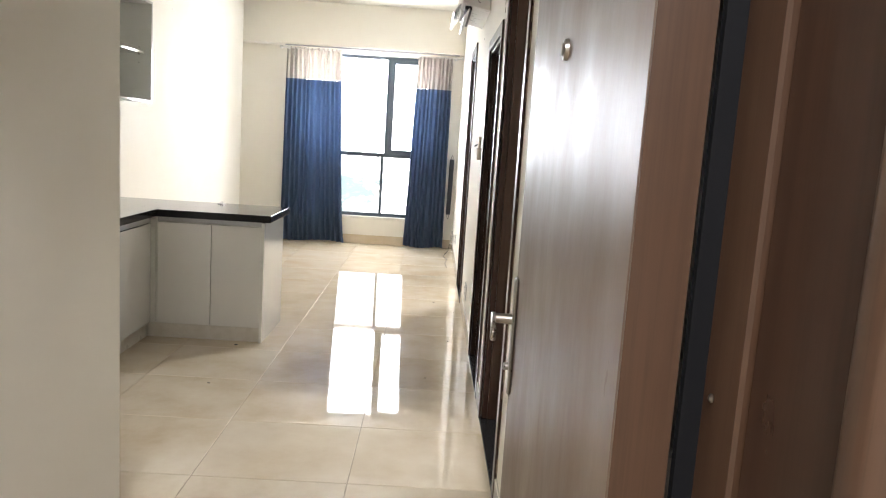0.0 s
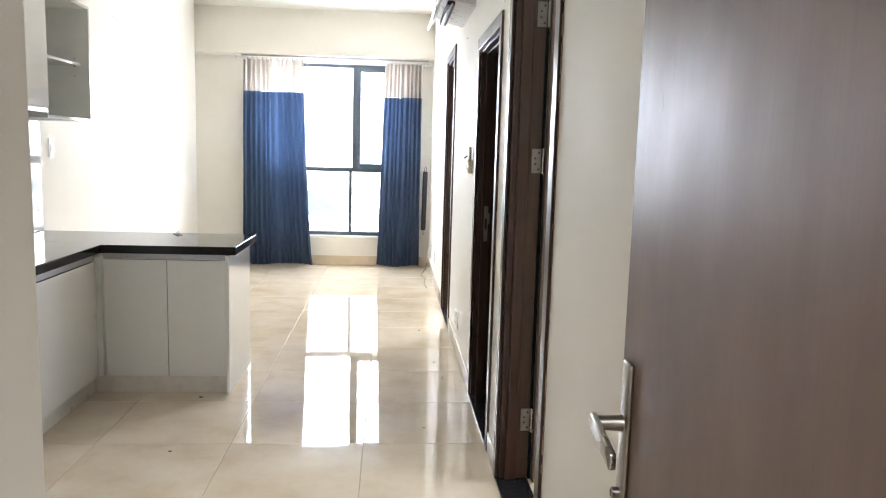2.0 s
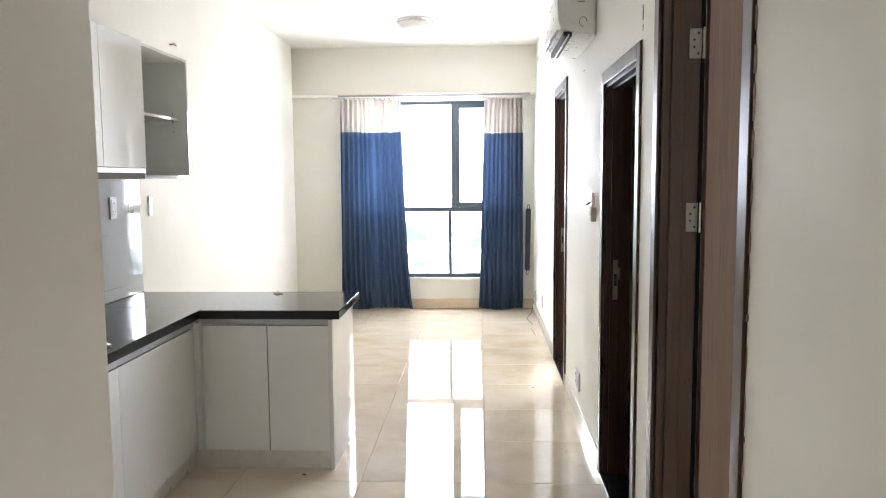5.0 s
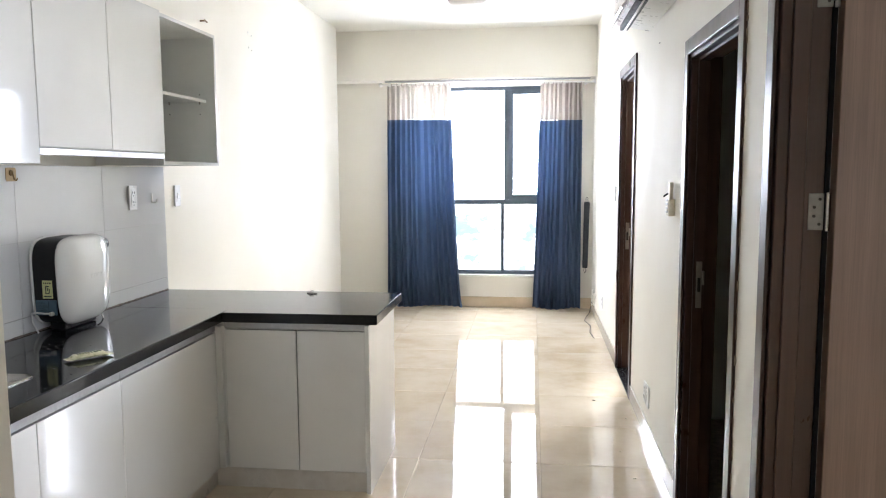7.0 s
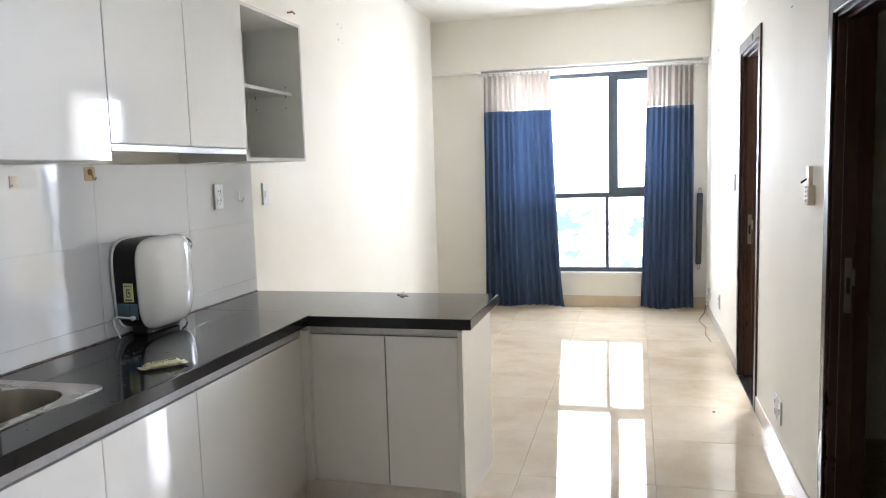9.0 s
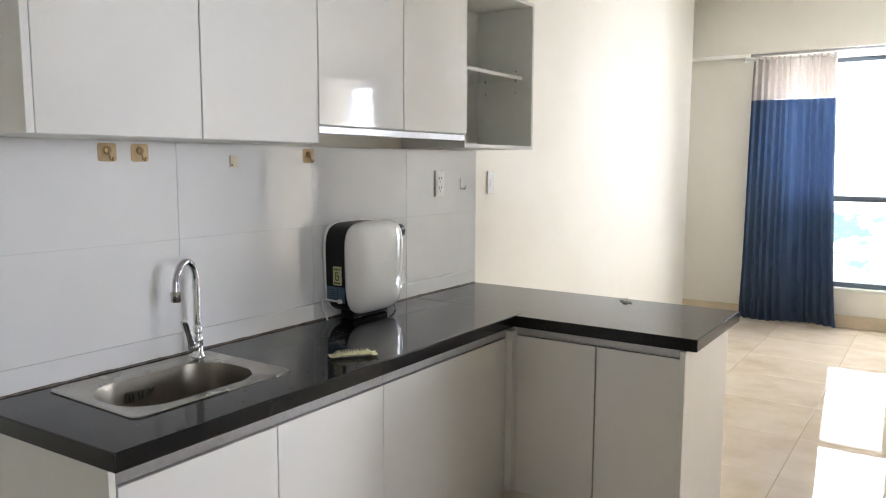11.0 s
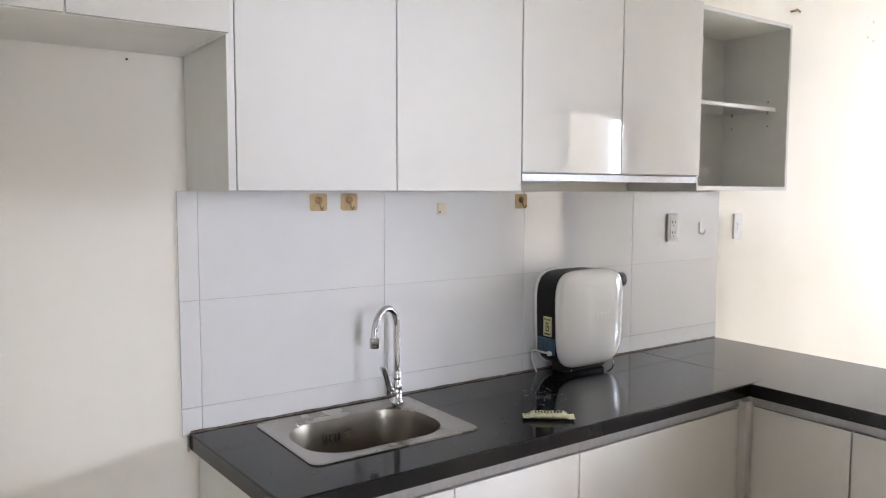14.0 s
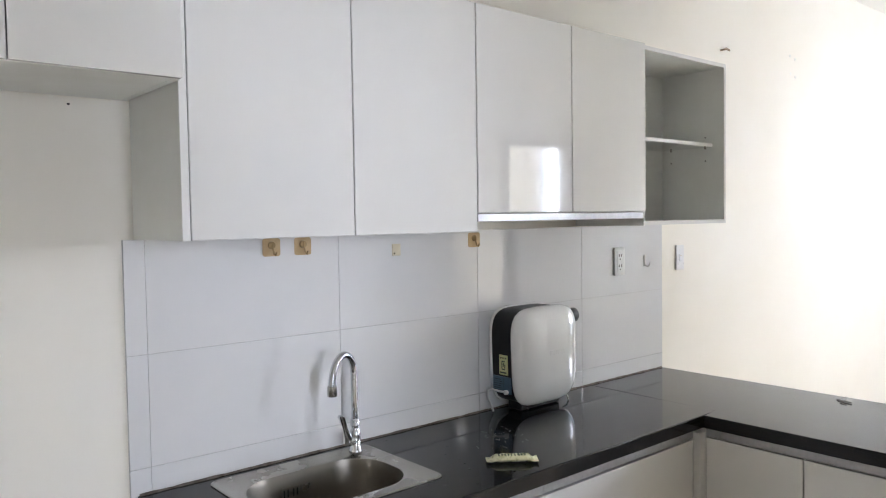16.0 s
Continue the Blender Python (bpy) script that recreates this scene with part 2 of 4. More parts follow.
GLASS = material("window_glass", (1, 1, 1), 0.0)
bsdf(GLASS).inputs["Transmission Weight"].default_value = 1.0
bsdf(GLASS).inputs["IOR"].default_value = 1.45

LAMPSHADE = material("frosted_lamp_cover", (0.90, 0.88, 0.83), 0.35)
GROUND = varied("far_ground", (0.16, 0.20, 0.10), (0.34, 0.33, 0.30), 0.02, 0.9)

# ---- mesh helpers ----


def box(bm, x0, x1, y0, y1, z0, z1, bevel=0.0, seg=1):
    """One block in a bmesh, its edges eased."""
    b = bmesh.new()
    bmesh.ops.create_cube(b, size=1.0)
    for v in b.verts:
        v.co = Vector(((x0 + x1) / 2 + v.co.x * (x1 - x0), (y0 + y1) / 2 + v.co.y * (y1 - y0), (z0 + z1) / 2 + v.co.z * (z1 - z0)))
    if bevel:
        bmesh.ops.bevel(b, geom=b.edges[:], offset=bevel, segments=seg, profile=0.5, affect="EDGES")
    me = bpy.data.meshes.new("scratch")
    b.to_mesh(me)
    b.free()
    bm.from_mesh(me)
    bpy.data.meshes.remove(me)
    return bm


def block(x0, x1, y0, y1, z0, z1, bevel=0.0, seg=1):
    return box(bmesh.new(), x0, x1, y0, y1, z0, z1, bevel, seg)


def tube(points, radius, sides=12, bm=None, caps=True):
    """A round bar along points; radius is one number or one a point."""
    bm = bm or bmesh.new()
    pts = [Vector(p) for p in points]
    rad = radius if isinstance(radius, (list, tuple)) else [radius] * len(pts)
    rings, side = [], None
    for i, p in enumerate(pts):
        d = (pts[min(i + 1, len(pts) - 1)] - pts[max(i - 1, 0)]).normalized()
        if side is None:
            side = d.cross(Vector((0, 0, 1)) if abs(d.z) < 0.9 else Vector((1, 0, 0))).normalized()
        side = (side - d * side.dot(d)).normalized()
        up = d.cross(side)
        rings.append([bm.verts.new(p + rad[i] * (math.cos(a) * side + math.sin(a) * up)) for a in (2 * math.pi * k / sides for k in range(sides))])
    for a, b in zip(rings, rings[1:]):
        for k in range(sides):
            bm.faces.new((a[k], a[(k + 1) % sides], b[(k + 1) % sides], b[k]))
    if caps:
        bm.faces.new(rings[0][::-1])
        bm.faces.new(rings[-1])
    return bm


def turned(profile, centre, axis="z", sides=32, bm=None):
    """A lathe: (radius, height) pairs turned round an axis."""
    bm = bm or bmesh.new()
    c = Vector(centre)
    rings = []
    for r, h in profile:
        ring = []
        for k in range(sides):
            a = 2 * math.pi * k / sides
            u, v = r * math.cos(a), r * math.sin(a)
            ring.append(bm.verts.new(c + Vector({"z": (u, v, h), "x": (h, u, v), "y": (v, h, u)}[axis])))
        rings.append(ring)
    for a, b in zip(rings, rings[1:]):
        for k in range(sides):
            bm.faces.new((a[k], a[(k + 1) % sides], b[(k + 1) % sides], b[k]))
    for ring in (rings[0][::-1], rings[-1]):
        if (ring[0].co - ring[sides // 2].co).length > 1e-4:
            bm.faces.new(ring)
    return bm


def outline(w, h, r, n=8):
    """A rounded rectangle about the origin, as (u, v) pairs."""
    pts = []
    for cx, cy, a0 in ((w / 2 - r, h / 2 - r, 0), (-w / 2 + r, h / 2 - r, 90), (-w / 2 + r, -h / 2 + r, 180), (w / 2 - r, -h / 2 + r, 270)):
        for k in range(n + 1):
            a = radians(a0 + 90 * k / n)
            pts.append((cx + r * math.cos(a), cy + r * math.sin(a)))
    return pts


def loft(loops, bm=None, cap0=True, cap1=True):
    bm = bm or bmesh.new()
    rings = [[bm.verts.new(p) for p in loop] for loop in loops]
    n = len(rings[0])
    for a, b in zip(rings, rings[1:]):
        for k in range(n):
            bm.faces.new((a[k], a[(k + 1) % n], b[(k + 1) % n], b[k]))
    if cap0:
        bm.faces.new(rings[0][::-1])
    if cap1:
        bm.faces.new(rings[-1])
    return bm


def linked(name, bm, mat, smooth=False):
    bmesh.ops.recalc_face_normals(bm, faces=bm.faces[:])
    me = bpy.data.meshes.new(name)
    bm.to_mesh(me)
    bm.free()
    me.materials.append(mat)
    if smooth:
        me.shade_smooth()
        me.set_sharp_from_angle(angle=radians(smooth if smooth > 1 else 40))
    return new(name, me)


def part(name, bm, mat, parent, label="", smooth=False):
    ob = linked(name, bm, mat, smooth)
    ob.parent = parent
    ob.matrix_parent_inverse = Matrix.Translation(-parent.matrix_world.translation) if parent.type == "EMPTY" and parent.parent is None else Matrix()
    if label:
        ob["label"] = label
    return ob


def thing(name, at, label, category, group="", kind=""):
    """An empty at the foot of a thing, to hold its parts."""
    ob = new(name)
    ob.empty_display_size = 0.05
    ob.location = at
    bpy.context.view_layer.update()
    return tagged(ob, label, category, group, kind)


def single(name, bm, mat, label, category, group="", kind="", smooth=False):
    return tagged(linked(name, bm, mat, smooth), label, category, group, kind)


def structure(name, bm, mat, label, category):
    return tagged(linked(name, bm, mat), label, category, "", "structure")


def wall_x(x0, x1, y0, y1, z0, z1, holes):
    """A wall along y with openings (ya, yb, za, zb)."""
    bm, y = bmesh.new(), y0
    for ya, yb, za, zb in sorted(holes):
        box(bm, x0, x1, y, ya, z0, z1)
        if za > z0:
            box(bm, x0, x1, ya, yb, z0, za)
        if zb < z1:
            box(bm, x0, x1, ya, yb, zb, z1)
        y = yb
    return box(bm, x0, x1, y, y1, z0, z1)


def wall_y(y0, y1, x0, x1, z0, z1, holes):
    """A wall along x with openings (xa, xb, za, zb)."""
    bm, x = bmesh.new(), x0
    for xa, xb, za, zb in sorted(holes):
        box(bm, x, xa, y0, y1, z0, z1)
        if za > z0:
            box(bm, xa, xb, y0, y1, z0, za)
        if zb < z1:
            box(bm, xa, xb, y0, y1, zb, z1)
        x = xb
    return box(bm, x, x1, y0, y1, z0, z1)


# ---- plan ----
RIGHT = 2.70      # face of the wall with the three doors
WIN = 6.65        # inner face of the window wall
BEAM = 6.40       # face of the beam over the window
CEIL = 3.00
FRONT = -2.47     # inner face of the entrance wall
TOP = 0.853       # worktop
D1 = (-0.25, 0.612, 2.20)
D2 = (0.935, 1.745, 2.005)
D3 = (3.38, 4.16, 2.20)

structure("wall_left", wall_x(-0.20, 0.0, -0.66, 6.20, 0, CEIL, []), WALL, "smooth cream painted wall of kitchen and living room", "wall")
structure("wall_recess", block(-0.34, -0.17, 6.20, WIN, 0, CEIL), WALL, "cream painted wall of the shallow recess beside the window", "wall")
structure("wall_recess_return", block(-0.34, -0.20, 5.9, 6.20, 0, CEIL), WALL, "cream painted wall return", "wall")
structure("wall_entry_block", block(-0.20, 1.366, FRONT, -0.66, 0, CEIL), WALL, "smooth cream painted wall block beside the entrance", "wall")
structure("wall_right", wall_x(RIGHT, 2.83, FRONT, WIN, 0, CEIL, [(*D1[:2], 0, D1[2]), (*D2[:2], 0, D2[2]), (*D3[:2], 0, D3[2])]), WALL,
          "cream painted wall with three doorways", "wall")
structure("wall_window", wall_y(WIN, 6.85, -0.34, 6.4, 0, CEIL, [(0.57, 2.43, 0.36, 2.43), (4.24, 5.38, 0.36, 2.52)]), WALL,
          "cream painted outer wall with window openings", "wall")
structure("wall_front", wall_y(-2.70, FRONT, -0.20, 5.9, 0, CEIL, [(1.53, 2.66, 0, 2.24)]), WALL, "entrance wall with the apartment door opening", "wall")
structure("beam", block(-0.17, RIGHT, BEAM, WIN, 2.482, CEIL), WALL, "cream painted ceiling beam above the window", "beam")
structure("ceiling", block(-0.34, 6.4, -2.70, 6.85, CEIL, 3.12), CEILING, "plain white painted ceiling", "ceiling")
structure("floor_bed", block(-0.34, 6.4, -2.70, 6.85, -0.20, -0.008), GROUT, "cement bed and grout under the floor tiles", "floor")

# rooms behind the doors
structure("wall_side_bedroom", wall_x(5.60, 5.74, FRONT, 0.80, 0, CEIL, [(-0.68, 0.48, 0.45, 2.35)]), WALL, "cream painted bedroom wall with an added window opening", "wall")
structure("wall_partition_1", block(2.83, 5.74, 0.80, 0.90, 0, CEIL), WALL, "cream painted partition wall", "wall")
structure("bedroom_floor", block(2.83, 6.26, 3.1, WIN, -0.0078, 0.0), FLOOR, "polished cream floor of the bedroom", "floor")
structure("side_bedroom_floor", block(2.83, 5.6, FRONT, 0.80, -0.0078, 0.0), FLOOR, "polished cream floor of the side bedroom", "floor")
structure("wall_bath_end", block(4.6, 4.7, 0.90, 3.0, 0, CEIL), BATH, "grey tiled bathroom wall", "wall")
structure("wall_partition_2", block(2.83, 6.4, 3.0, 3.1, 0, CEIL), WALL, "cream painted partition wall", "wall")
structure("wall_far_bedroom", block(6.26, 6.4, 3.1, WIN, 0, CEIL), WALL, "cream painted bedroom wall", "wall")

# hallway outside
structure("hall_floor", block(0.2, 4.6, -4.8, -2.70, -0.20, 0.0), FLOOR, "polished tile floor of the shared hallway", "floor")
structure("hall_ceiling", block(0.2, 4.6, -4.8, -2.70, 2.7, 2.8), CEILING, "hallway ceiling", "ceiling")
structure("hall_wall_back", block(0.2, 4.6, -4.9, -4.8, 0, 2.7), HALL, "beige hallway wall", "wall")
structure("hall_wall_end_1", block(0.1, 0.2, -4.9, -2.70, 0, 2.7), HALL, "beige hallway wall", "wall")
structure("hall_wall_end_2", block(4.6, 4.7, -4.9, -2.70, 0, 2.7), HALL, "beige hallway wall", "wall")

lampbox = thing("ceiling_light", (2.2, -3.6, 2.7), "square white hallway ceiling panel light", "ceiling light")
for bx0, bx1, by0, by1 in ((1.9, 1.92, -3.9, -3.3), (2.48, 2.5, -3.9, -3.3), (1.92, 2.48, -3.9, -3.88), (1.92, 2.48, -3.32, -3.3)):
    part("frame", block(bx0, bx1, by0, by1, 2.65, 2.7), PLASTIC, lampbox)

# tile skirting along the window wall and the door wall
structure("baseboard", block(-0.17, RIGHT, WIN - 0.011, WIN, 0, 0.115, 0.002), SKIRT, "glossy cream tile skirting under the window", "baseboard")

for ya, yb in ((FRONT, D1[0] - 0.046), (D1[1] + 0.046, D2[0] - 0.046), (D2[1] + 0.046, D3[0] - 0.046), (D3[1] + 0.046, WIN - 0.012)):
    structure("baseboard", block(RIGHT - 0.009, RIGHT, ya, yb, 0, 0.10, 0.002), WALLSKIRT, "glossy pale cream tile skirting below the doorway wall", "baseboard")

# ---- windows ----


def pane(parent, x0, x1, z0, z1, y):
    ob = part("pane", block(x0, x1, y, y + 0.006, z0, z1), GLASS, parent)
    ob.visible_shadow = False
    return ob


def living_window():
    w = thing("window_1", (1.5, 6.75, 0.36), "tall slate-grey aluminium window with clear panes", "window", "", "structure")
    y0, y1 = 6.72, 6.79
    bars = [(0.57, 0.63, 0.36, 2.43), (2.37, 2.43, 0.36, 2.43), (0.63, 2.37, 0.36, 0.405), (0.63, 2.37, 2.39, 2.43),
            (0.63, 1.735, 1.145, 1.195), (1.70, 1.735, 0.405, 1.145), (1.735, 1.785, 1.195, 2.39), (1.735, 2.37, 1.145, 1.195)]
    for b in bars:
        part("window_frame", block(b[0], b[1], y0, y1, b[2], b[3], 0.003), METALFRAME, w)
    sash = part("sash", block(1.785, 1.835, y0 - 0.015, y1 - 0.01, 1.195, 2.39, 0.004), METALFRAME, w, "opening sash of the window")
    for b in ((2.32, 2.37, 1.195, 2.39), (1.835, 2.32, 1.195, 1.250), (1.835, 2.32, 2.345, 2.39)):
        part("sash_bar", block(b[0], b[1], y0 - 0.015, y1 - 0.01, b[2], b[3], 0.004), METALFRAME, w)
    part("sash_handle", box(block(2.09, 2.12, y0 - 0.035, y0 - 0.015, 1.245, 1.275, 0.003), 2.10, 2.112, y0 - 0.05, y0 - 0.033, 1.21, 1.33, 0.003), METALFRAME, w, "dark window catch")
    for x0, x1, z0, z1 in ((0.63, 1.735, 1.195, 2.39), (0.63, 1.70, 0.405, 1.145), (1.735, 2.37, 0.405, 1.145), (1.835, 2.32, 1.25, 2.345)):
        pane(w, x0, x1, z0, z1, 6.755)
    part("window_sill", block(0.57, 2.43, WIN - 0.012, 6.72, 0.335, 0.362, 0.003), CEILING, w, "white painted sill board")


def bedroom_window():
    w = thing("window_2", (4.8, 6.75, 0.36), "unseen slate-grey aluminium window added for the side bedroom fill light with an opening sash", "window", "", "structure")
    for b in ((4.24, 4.30, 0.36, 2.52), (5.32, 5.38, 0.36, 2.52), (4.30, 5.32, 0.36, 0.42), (4.30, 5.32, 2.46, 2.52), (4.74, 4.80, 0.42, 2.46), (4.30, 4.74, 1.145, 1.195)):
        part("window_frame", block(b[0], b[1], 6.72, 6.79, b[2], b[3], 0.003), METALFRAME, w)
    for b in ((4.68, 4.74, 1.195, 2.46), (4.30, 4.35, 1.195, 2.46), (4.35, 4.68, 1.195, 1.25), (4.35, 4.68, 2.41, 2.46)):
        part("sash_bar", block(b[0], b[1], 6.705, 6.78, b[2], b[3], 0.004), METALFRAME, w)
    for x0, x1, z0, z1 in ((4.80, 5.32, 0.42, 2.46), (4.30, 4.74, 0.42, 1.145), (4.35, 4.68, 1.25, 2.41)):
        pane(w, x0, x1, z0, z1, 6.755)


# Unseen window, added to frame the side bedroom fill lamp.
def added_side_window():
    w = thing("window_3", (5.66, -0.10, 0.45), "unseen slate-grey aluminium window added for the side bedroom fill light", "window", "", "structure")
    for ya, yb, za, zb in ((-0.68, -0.62, 0.45, 2.35), (0.42, 0.48, 0.45, 2.35), (-0.62, 0.42, 0.45, 0.51), (-0.62, 0.42, 2.29, 2.35), (-0.13, -0.07, 0.51, 2.29)):
        part("window_frame", block(5.64, 5.70, ya, yb, za, zb, 0.003), METALFRAME, w)
    for ya, yb in ((-0.62, -0.13), (-0.07, 0.42)):
        ob = part("pane", block(5.667, 5.673, ya, yb, 0.51, 2.29), GLASS, w)
        ob.visible_shadow = False


living_window()
bedroom_window()
added_side_window()

# ---- doors ----


def casing(door, ya, yb, top):
    """Lining through the wall, a rebate stop and a flat architrave on the room side."""
    a, b = 0.045, 0.012
    for y0, y1 in ((ya, ya + 0.035), (yb - 0.035, yb)):
        part("jamb", block(RIGHT + 0.002, 2.828, y0, y1, 0.012, top, 0.002), FRAMEWOOD, door)
    part("head", block(RIGHT + 0.002, 2.828, ya + 0.035, yb - 0.035, top - 0.035, top, 0.002), FRAMEWOOD, door)
    for y0, y1 in ((ya + 0.035, ya + 0.047), (yb - 0.047, yb - 0.035)):
        part("door_stop", block(RIGHT + 0.03, 2.775, y0, y1, 0.012, top - 0.035, 0.002), FRAMEWOOD, door)
    part("door_stop", block(RIGHT + 0.03, 2.775, ya + 0.047, yb - 0.047, top - 0.047, top - 0.035, 0.002), FRAMEWOOD, door)
    for y0, y1 in ((ya - a, ya + 0.018), (yb - 0.018, yb + a)):
        part("architrave", block(RIGHT - b, RIGHT - 0.0005, y0, y1, 0.0, top + a, 0.003, 2), FRAMEWOOD, door)
    part("architrave", block(RIGHT - b, RIGHT - 0.0005, ya + 0.018, yb - 0.018, top - 0.018, top + a, 0.003, 2), FRAMEWOOD, door)
    part("threshold", block(RIGHT - 0.01, 2.83, ya, yb, -0.006, 0.011, 0.002), THRESH, door, "black granite threshold")


def hinge(door, x, y, z):
    h = part("hinge", block(x - 0.045, x, y - 0.002, y, z - 0.05, z + 0.05, 0.001), HINGEMETAL, door, "steel butt hinge")
    part("knuckle", tube([(x + 0.002, y - 0.011, z - 0.052), (x + 0.002, y - 0.011, z + 0.052)], 0.0065, 10), POLISHED, h, smooth=True)
    for dz in (-0.034, -0.012, 0.012, 0.034):
        part("screw", turned([(0.0042, -0.004), (0.0042, -0.0015), (0.001, -0.001)], (x - 0.024 + (0.008 if abs(dz) > 0.02 else -0.006), y, z + dz), "y", 10), HOLE, h)


def strike(door, y, z):
    p = part("strike_plate", block(2.742, 2.766, y - 0.003, y, z - 0.10, z + 0.10, 0.001), STEEL, door, "steel lock strike plate")
    part("latch_slot", block(2.748, 2.760, y - 0.004, y - 0.0028, z - 0.03, z + 0.03), HOLE, p)
    part("strike_lip", block(2.766, 2.775, y - 0.008, y, z + 0.0, z + 0.06, 0.001), STEEL, p)


door = thing("door_2", (2.765, 0.17, 0), "dark brown wooden door standing open into the side bedroom", "door", "", "structure")
casing(door, *D1)
yl = D1[1] - 0.035
leaf = part("leaf", block(2.842, 3.68, yl - 0.044, yl - 0.0005, 0.012, D1[2] - 0.04, 0.002), DOORWOOD, door, "dark brown veneered door leaf")
# Added black strip: stops light leaking past the leaf, shows as the gap's shade.
part("hinge_gap_blocker", block(2.829, 2.841, yl - 0.004, D1[1], 0.012, D1[2]), GASKET, door, "dark strip added as the shade in the gap beside the hinges")
for hz in (0.28, 1.392, 1.98):
    hinge(door, 2.834, yl, hz)
door = thing("door_3", (2.765, 1.36, 0), "dark brown bathroom doorway with a black threshold", "door", "", "structure")
casing(door, *D2)
strike(door, D2[1] - 0.047, 1.02)
part("leaf", block(2.84, 3.60, D2[0] + 0.002, D2[0] + 0.042, 0.012, D2[2] - 0.04, 0.002), FRAMEWOOD, door)
door = thing("door_4", (2.765, 3.77, 0), "dark brown bedroom doorway with a black threshold", "door", "", "structure")
casing(door, *D3)
strike(door, D3[1] - 0.047, 1.02)
part("leaf", block(2.84, 3.55, D3[0] + 0.002, D3[0] + 0.042, 0.012, D3[2] - 0.04, 0.002), FRAMEWOOD, door)


def caulk(ya, seed):
    """Ragged filler and peeled paint along the outer edge of an architrave."""
    rnd = random.Random(seed)
    bm = bmesh.new()
    z = 0.12
    while z < 2.15:
        h = rnd.uniform(0.015, 0.09)
        w, d = rnd.uniform(0.002, 0.009), rnd.uniform(0.002, 0.006)
        n = max(2, int(h / 0.012))
        y1 = ya - 0.0452
        loops = []
        for k in range(n + 1):
            q = w * rnd.uniform(0.35, 1.0) * (0.3 if k in (0, n) else 1.0)
            zz = z + h * k / n
            loops.append([(RIGHT - 0.0003, y1, zz), (RIGHT - d, y1, zz), (RIGHT - 0.0012, y1 - q, zz), (RIGHT - 0.0003, y1 - q, zz)])
        loft(loops, bm)
        z += h + rnd.uniform(0.0, 0.06)
    single("edge_filler", bm, FILLER, "ragged brown filler and peeled paint beside a door casing", "filler", kind="stuff")


for ya, seed in ((D1[0], 5), (D2[0], 6), (D3[0], 7)):
    caulk(ya, seed)


def entry_door():
    d = thing("door_1", (2.6, FRONT, 0), "open brown veneered entrance door with a satin nickel lever handle", "door", "", "structure")
    fx, fy, hx, hy, th = 2.583, -1.352, 2.530, -2.474, 0.050
    dirn = Vector((fx - hx, fy - hy, 0)).normalized()
    out = Vector((dirn.y, -dirn.x, 0))          # from the seen face into the leaf
    m = Matrix((( -out.x, dirn.x, 0, hx), (-out.y, dirn.y, 0, hy), (0, 0, 1, 0), (0, 0, 0, 1)))
    length = math.hypot(fx - hx, fy - hy)

    def put(name, bm, mat, parent, label="", smooth=False):
        bm.transform(m)
        return part(name, bm, mat, parent, label, smooth)

    leaf = put("leaf", block(-th, 0.0, 0.0, length, 0.012, 2.17, 0.003, 2), LEAF, d, "grey-brown satin veneered leaf")
    put("edge_band", block(-th + 0.002, -0.001, -0.002, 0.002, 0.014, 2.168), JAMBWOOD, d, "red-brown leaf edge")
    u = length - 0.048
    plate = put("handle_plate", block(0.0, 0.009, u - 0.021, u + 0.021, 0.836, 1.110, 0.005, 3), NICKEL, d, "satin nickel lock plate", True)
    put("rose", tube([(0.008, u, 1.013), (0.03, u, 1.013), (0.050, u, 1.013)], [0.013, 0.0115, 0.0115], 16), NICKEL, plate, smooth=True)
    bar = block(0.046, 0.058, u - 0.128, u + 0.013, 1.001, 1.026, 0.0045, 3)
    for q in bar.verts:
        k = max(0.0, (u - q.co.y - 0.02) / 0.108)
        q.co.z -= 0.010 * k * k
        q.co.x += 0.004 * k
    put("lever", bar, NICKEL, plate, "flat bent lever handle", 40)
    key = turned([(0.009, 0.0), (0.009, 0.013), (0.006, 0.015)], (0.006, u, 0.90), "x", 18)
    put("key_cylinder", key, NICKEL, plate, smooth=True)
    put("keyhole", block(0.0205, 0.0215, u - 0.0012, u + 0.0012, 0.895, 0.905), HOLE, plate)
    v = length * 0.47
    eye = put("door_viewer", turned([(0.0165, 0.0), (0.0155, 0.006), (0.0105, 0.008), (0.009, 0.005), (0.0, 0.005)], (0.0, v, 1.554), "x", 28), NICKEL, d, "oval satin nickel door viewer", True)
    # frame on the hinge side, in steps towards the hallway
    part("gasket", block(2.583, 2.600, -2.482, -2.473, 0, 2.20), GASKET, d, "black rubber seal")
    part("jamb", block(2.600, 2.658, -2.548, -2.472, 0, 2.21, 0.003), JAMBWOOD, d)
    part("jamb_stop", block(2.606, 2.658, -2.698, -2.550, 0, 2.21, 0.003), FRAMEWOOD, d)
    part("architrave", block(2.580, 2.70, -2.735, -2.701, 0, 2.30, 0.012, 4), JAMBWOOD, d, smooth=True)
    part("jamb", block(1.532, 1.56, -2.695, -2.475, 0, 2.21, 0.003), JAMBWOOD, d)
    part("architrave", block(1.45, 1.575, -2.735, -2.701, 0, 2.30, 0.012, 4), JAMBWOOD, d, smooth=True)
    part("head", block(1.56, 2.60, -2.695, -2.475, 2.175, 2.21, 0.003), JAMBWOOD, d)
    part("bolt_keep", turned([(0.003, 0.001), (0.004, -0.001), (0.002, -0.003)], (2.600, -2.50, 1.22), "x", 14), NICKEL, d, smooth=True)
